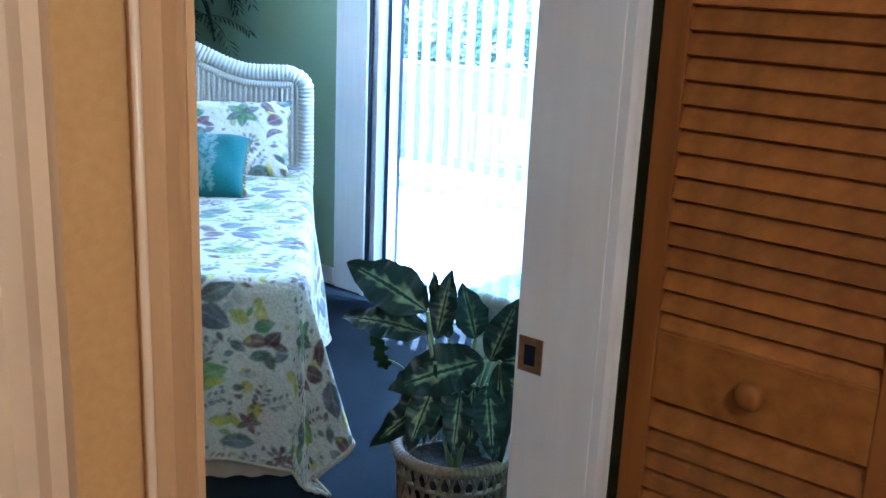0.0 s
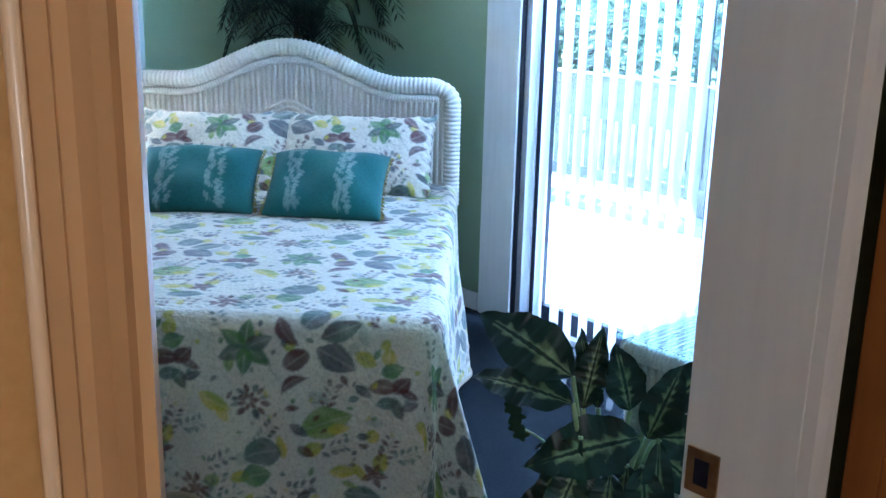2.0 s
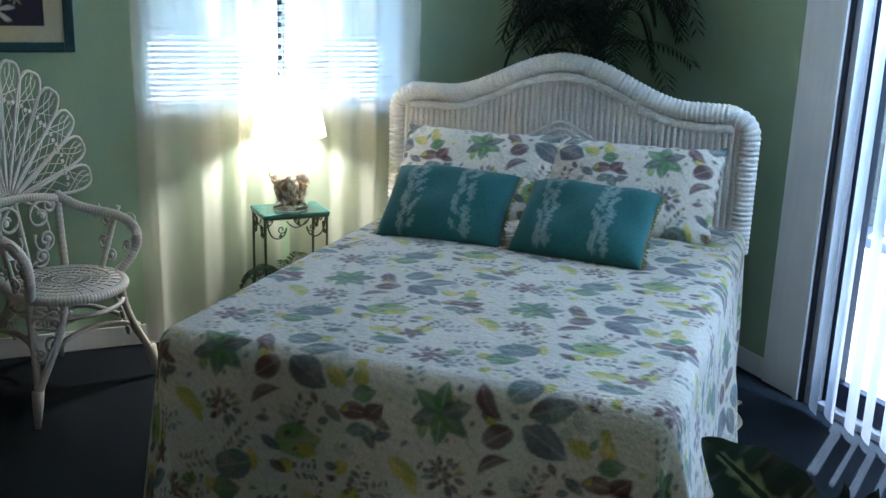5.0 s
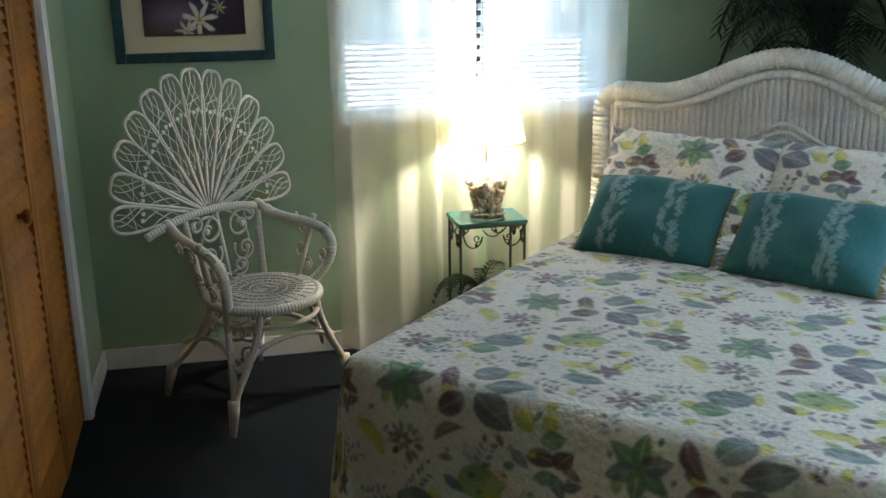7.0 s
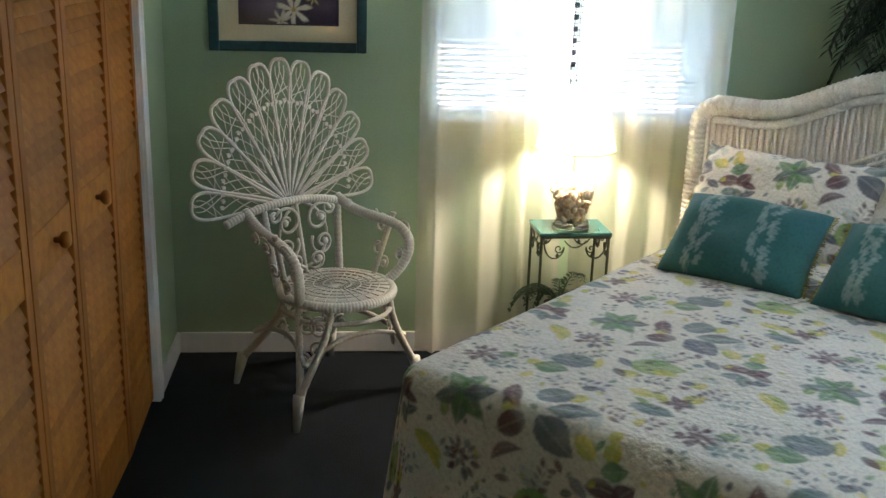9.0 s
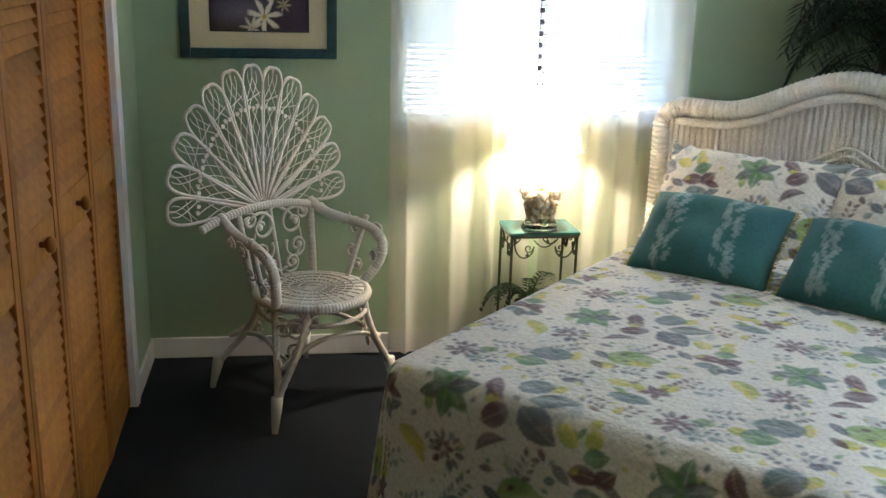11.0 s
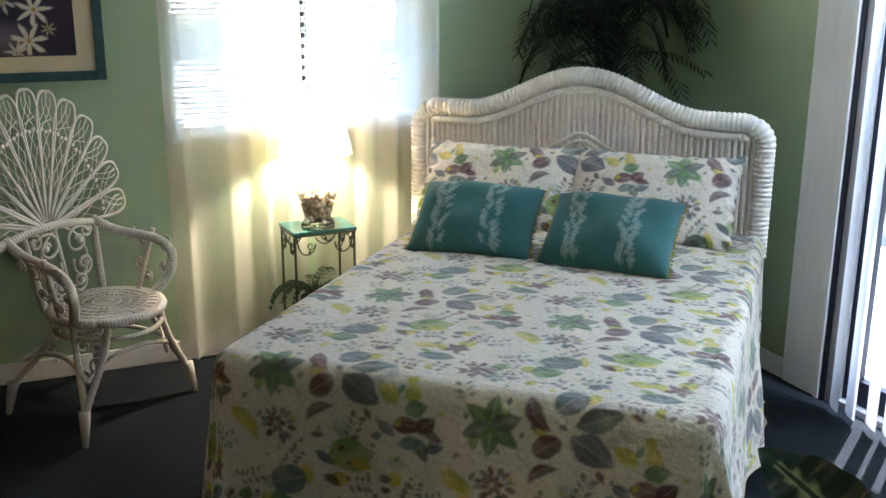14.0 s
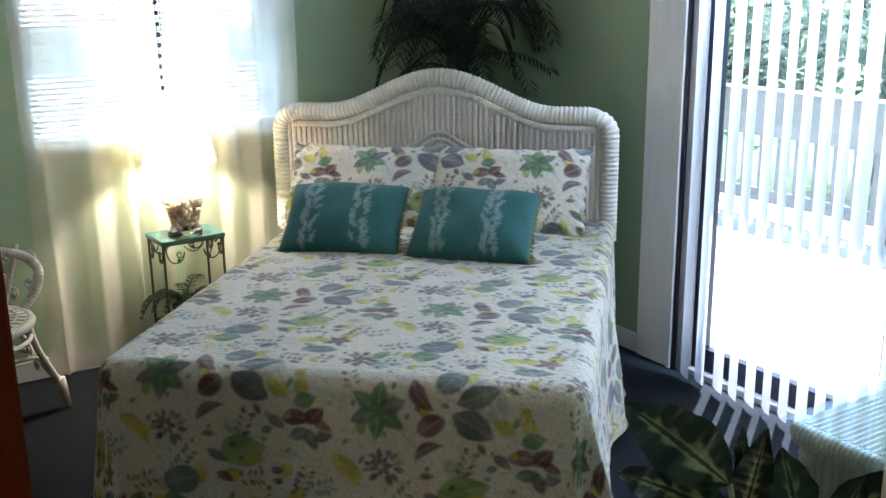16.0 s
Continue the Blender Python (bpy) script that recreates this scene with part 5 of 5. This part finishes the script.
for x in (WX0 + 0.04, WX1 - 0.04):
    for y in (WY0 + 0.04, WY1 - 0.04):
        part("leg", rolled(bmesh.new(), [(x, y, 0), (x, y, WZ - 0.04)], 0.022, 0.016, 8), M_WICKER, wt, smooth=True)
part("glass_top", boxes((WX0 - 0.004, WX1 + 0.004, WY0 - 0.004, WY1 + 0.004, WZ - 0.003, WZ + 0.004), bevel=0.002), M_TOPGLASS, wt, "clear glass top").visible_shadow = False

# ---- variegated plant in a lattice basket ----
BX, BYY = -1.69, -3.285
basket = thing("basket", "openwork natural cane basket used as a planter", "basket", pose(BX, BYY, 0))


def brad(z):
    return 0.105 + 0.032 * (z / 0.47)


for k in range(30):
    for sd in (-1, 1):
        pts = []
        for j in range(15):
            z = 0.02 + 0.44 * j / 14
            q = 2 * math.pi * k / 30 + sd * 1.15 * j / 14
            pts.append(((brad(z) + 0.002 * sd) * math.cos(q), (brad(z) + 0.002 * sd) * math.sin(q), z))
        part("cane", tube(bmesh.new(), pts, 0.0042, 5), M_BASKET, basket)
for z, rr in ((0.012, 0.012), (0.16, 0.006), (0.31, 0.006), (0.405, 0.006), (0.462, 0.015)):
    part("hoop", rolled(bmesh.new(), [(brad(z) * math.cos(q), brad(z) * math.sin(q), z) for q in np.linspace(0, 2 * math.pi, 50)], rr, 0.013, 8), M_BASKET, basket, smooth=True)
part("liner", lathe(bmesh.new(), [(0.0, 0.01), (0.088, 0.01), (0.112, 0.42), (0.108, 0.42), (0.0, 0.40)], 24), M_SOIL, basket, smooth=True)

plant = thing("dieffenbachia", "leafy houseplant with dark green leaves feathered cream in the middle", "houseplant", pose(BX, BYY, 0))


def big_leaf(a, tip, width, face, curl=0.05, seed=0):
    """A broad pointed leaf from a to tip, turned towards face."""
    a, tip, face = Vector(a), Vector(tip), Vector(face)
    d = tip - a
    L = d.length
    d.normalize()
    up = (face - d * face.dot(d)).normalized()
    s = d.cross(up)
    nu, nv = 34, 21
    U, V = np.meshgrid(np.linspace(0, 1, nu), np.linspace(-1, 1, nv), indexing="ij")
    prof = np.sin(np.pi * U ** 0.80) ** 0.85 * (1 - 0.20 * U)
    half = width * prof
    wav = 0.006 * np.sin(U * 22 + seed) * np.abs(V) ** 2
    lift = 0.16 * width * np.abs(V) ** 1.3 * prof + curl * L * (np.sin(np.pi * U * 0.9) - 0.9 * U ** 2) + wav - 0.003 * np.cos(U * 75) * prof
    P = np.array(a) + U[..., None] * L * np.array(d) + (V * half)[..., None] * np.array(s) + lift[..., None] * np.array(up)
    side = np.abs(V)
    feather = 0.5 + 0.5 * np.sin((U - 0.24 * side) * (33 + 3 * (seed % 4)) + seed + 2 * np.sin(U * 9 + seed))
    heart = 0.76 - side * (1.50 - 0.85 * feather) - 0.30 * np.clip(np.abs(U - 0.42) - 0.30, 0, 1) * 3
    heart = np.where(side < 0.045, 0.2, heart)
    return grid_mesh("leaf", P, M_VARIEG, heart, "heart")


LEAVES = [  # base, tip, half width, facing
    ((-0.047, 0.061, 0.795), (-0.09, 0.281, 0.877), 0.068, (-0.6, -0.5, 0.75)),
    ((-0.06, 0.045, 0.748), (-0.111, 0.275, 0.749), 0.052, (-0.5, -0.5, 0.85)),
    ((-0.017, 0.055, 0.722), (0.032, 0.057, 0.882), 0.036, (-0.75, -0.55, 0.4)),
    ((0.017, 0.044, 0.717), (0.019, 0.106, 0.868), 0.03, (-0.9, -0.2, 0.3)),
    ((0.038, -0.017, 0.727), (0.047, 0.037, 0.85), 0.046, (-0.5, -0.8, 0.4)),
    ((0.021, -0.06, 0.691), (-0.144, 0.089, 0.624), 0.07, (-0.55, -0.45, 0.8)),
    ((-0.047, -0.021, 0.641), (-0.169, 0.121, 0.477), 0.044, (-0.7, -0.4, 0.6)),
    ((0.045, -0.058, 0.681), (0.112, -0.08, 0.825), 0.044, (-0.8, -0.5, 0.3)),
    ((0.034, -0.093, 0.695), (-0.018, -0.141, 0.444), 0.034, (-0.75, -0.6, 0.3)),
    ((-0.082, -0.009, 0.621), (-0.033, -0.105, 0.545), 0.03, (-0.7, -0.5, 0.6)),
    ((-0.009, 0.012, 0.676), (-0.091, 0.003, 0.507), 0.042, (-0.75, -0.5, 0.45)),
    ((0.008, -0.043, 0.631), (-0.051, -0.082, 0.494), 0.04, (-0.75, -0.55, 0.4)),
    ((-0.057, 0.024, 0.686), (-0.135, 0.06, 0.517), 0.04, (-0.8, -0.3, 0.5)),
    ((0.093, -0.023, 0.714), (0.228, -0.132, 0.823), 0.05, (-0.4, -0.6, 0.8)),
    ((0.095, -0.042, 0.662), (0.201, -0.179, 0.672), 0.05, (-0.5, -0.6, 0.8)),
    ((0.055, -0.072, 0.654), (0.123, -0.192, 0.557), 0.045, (-0.5, -0.6, 0.7)),
    ((-0.079, 0.004, 0.644), (-0.181, -0.01, 0.517), 0.04, (-0.75, -0.4, 0.45)),
    ((-0.043, -0.043, 0.633), (-0.129, -0.095, 0.511), 0.036, (-0.75, -0.55, 0.4)),
    ((0.009, -0.078, 0.642), (-0.066, -0.16, 0.503), 0.042, (-0.7, -0.65, 0.4)),
]
rl = random.Random(31)
for i in range(7):
    q, h = i * 0.55 - 1.3, rl.uniform(0.52, 0.68)
    a = (0.02 * math.cos(q), 0.02 * math.sin(q), h)
    LEAVES.append((a, (0.15 * math.cos(q), 0.15 * math.sin(q), h + rl.uniform(-0.12, 0.05)), rl.uniform(0.05, 0.062), (math.cos(q) * 0.6, math.sin(q) * 0.6, 0.8)))
for i, (a, tip, wd, face) in enumerate(LEAVES):
    me = big_leaf(a, tip, wd, face, 0.05, i)
    o = new("leaf", me)
    o.parent = plant
    part("stalk", tube(bmesh.new(), bez((0.012 * math.cos(i), 0.012 * math.sin(i), 0.41), (a[0] * 0.3, a[1] * 0.3, 0.5), a, n=8), 0.0055, 6), M_STEM, plant, smooth=True)
ivy = thing("ivy_sprig", "small trailing green ivy sprig beside the houseplant", "ivy", pose(BX, BYY, 0))
part("stem", tube(bmesh.new(), bez((0.0, 0.02, 0.42), (-0.02, 0.05, 0.60), (-0.07, 0.10, 0.66), (-0.105, 0.135, 0.675), n=12), 0.0025, 5), M_STEM, ivy)
for k in range(4):
    bm = bmesh.new()
    c = Vector((-0.108 - 0.008 * (k % 2), 0.135 + 0.006 * k, 0.665 + 0.017 * k))
    s, up = Vector((0.55, -0.8, 0)), Vector((-0.3, -0.2, 0.95))
    ring = [bm.verts.new(c + s * (0.020 * (0.6 + 0.4 * abs(math.cos(2.5 * q))) * math.cos(q)) + up * (0.022 * (0.6 + 0.4 * abs(math.cos(2.5 * q))) * math.sin(q))) for q in np.linspace(0, 2 * math.pi, 21)[:-1]]
    bm.faces.new(ring)
    part("leaf", bm, M_FERN, ivy)
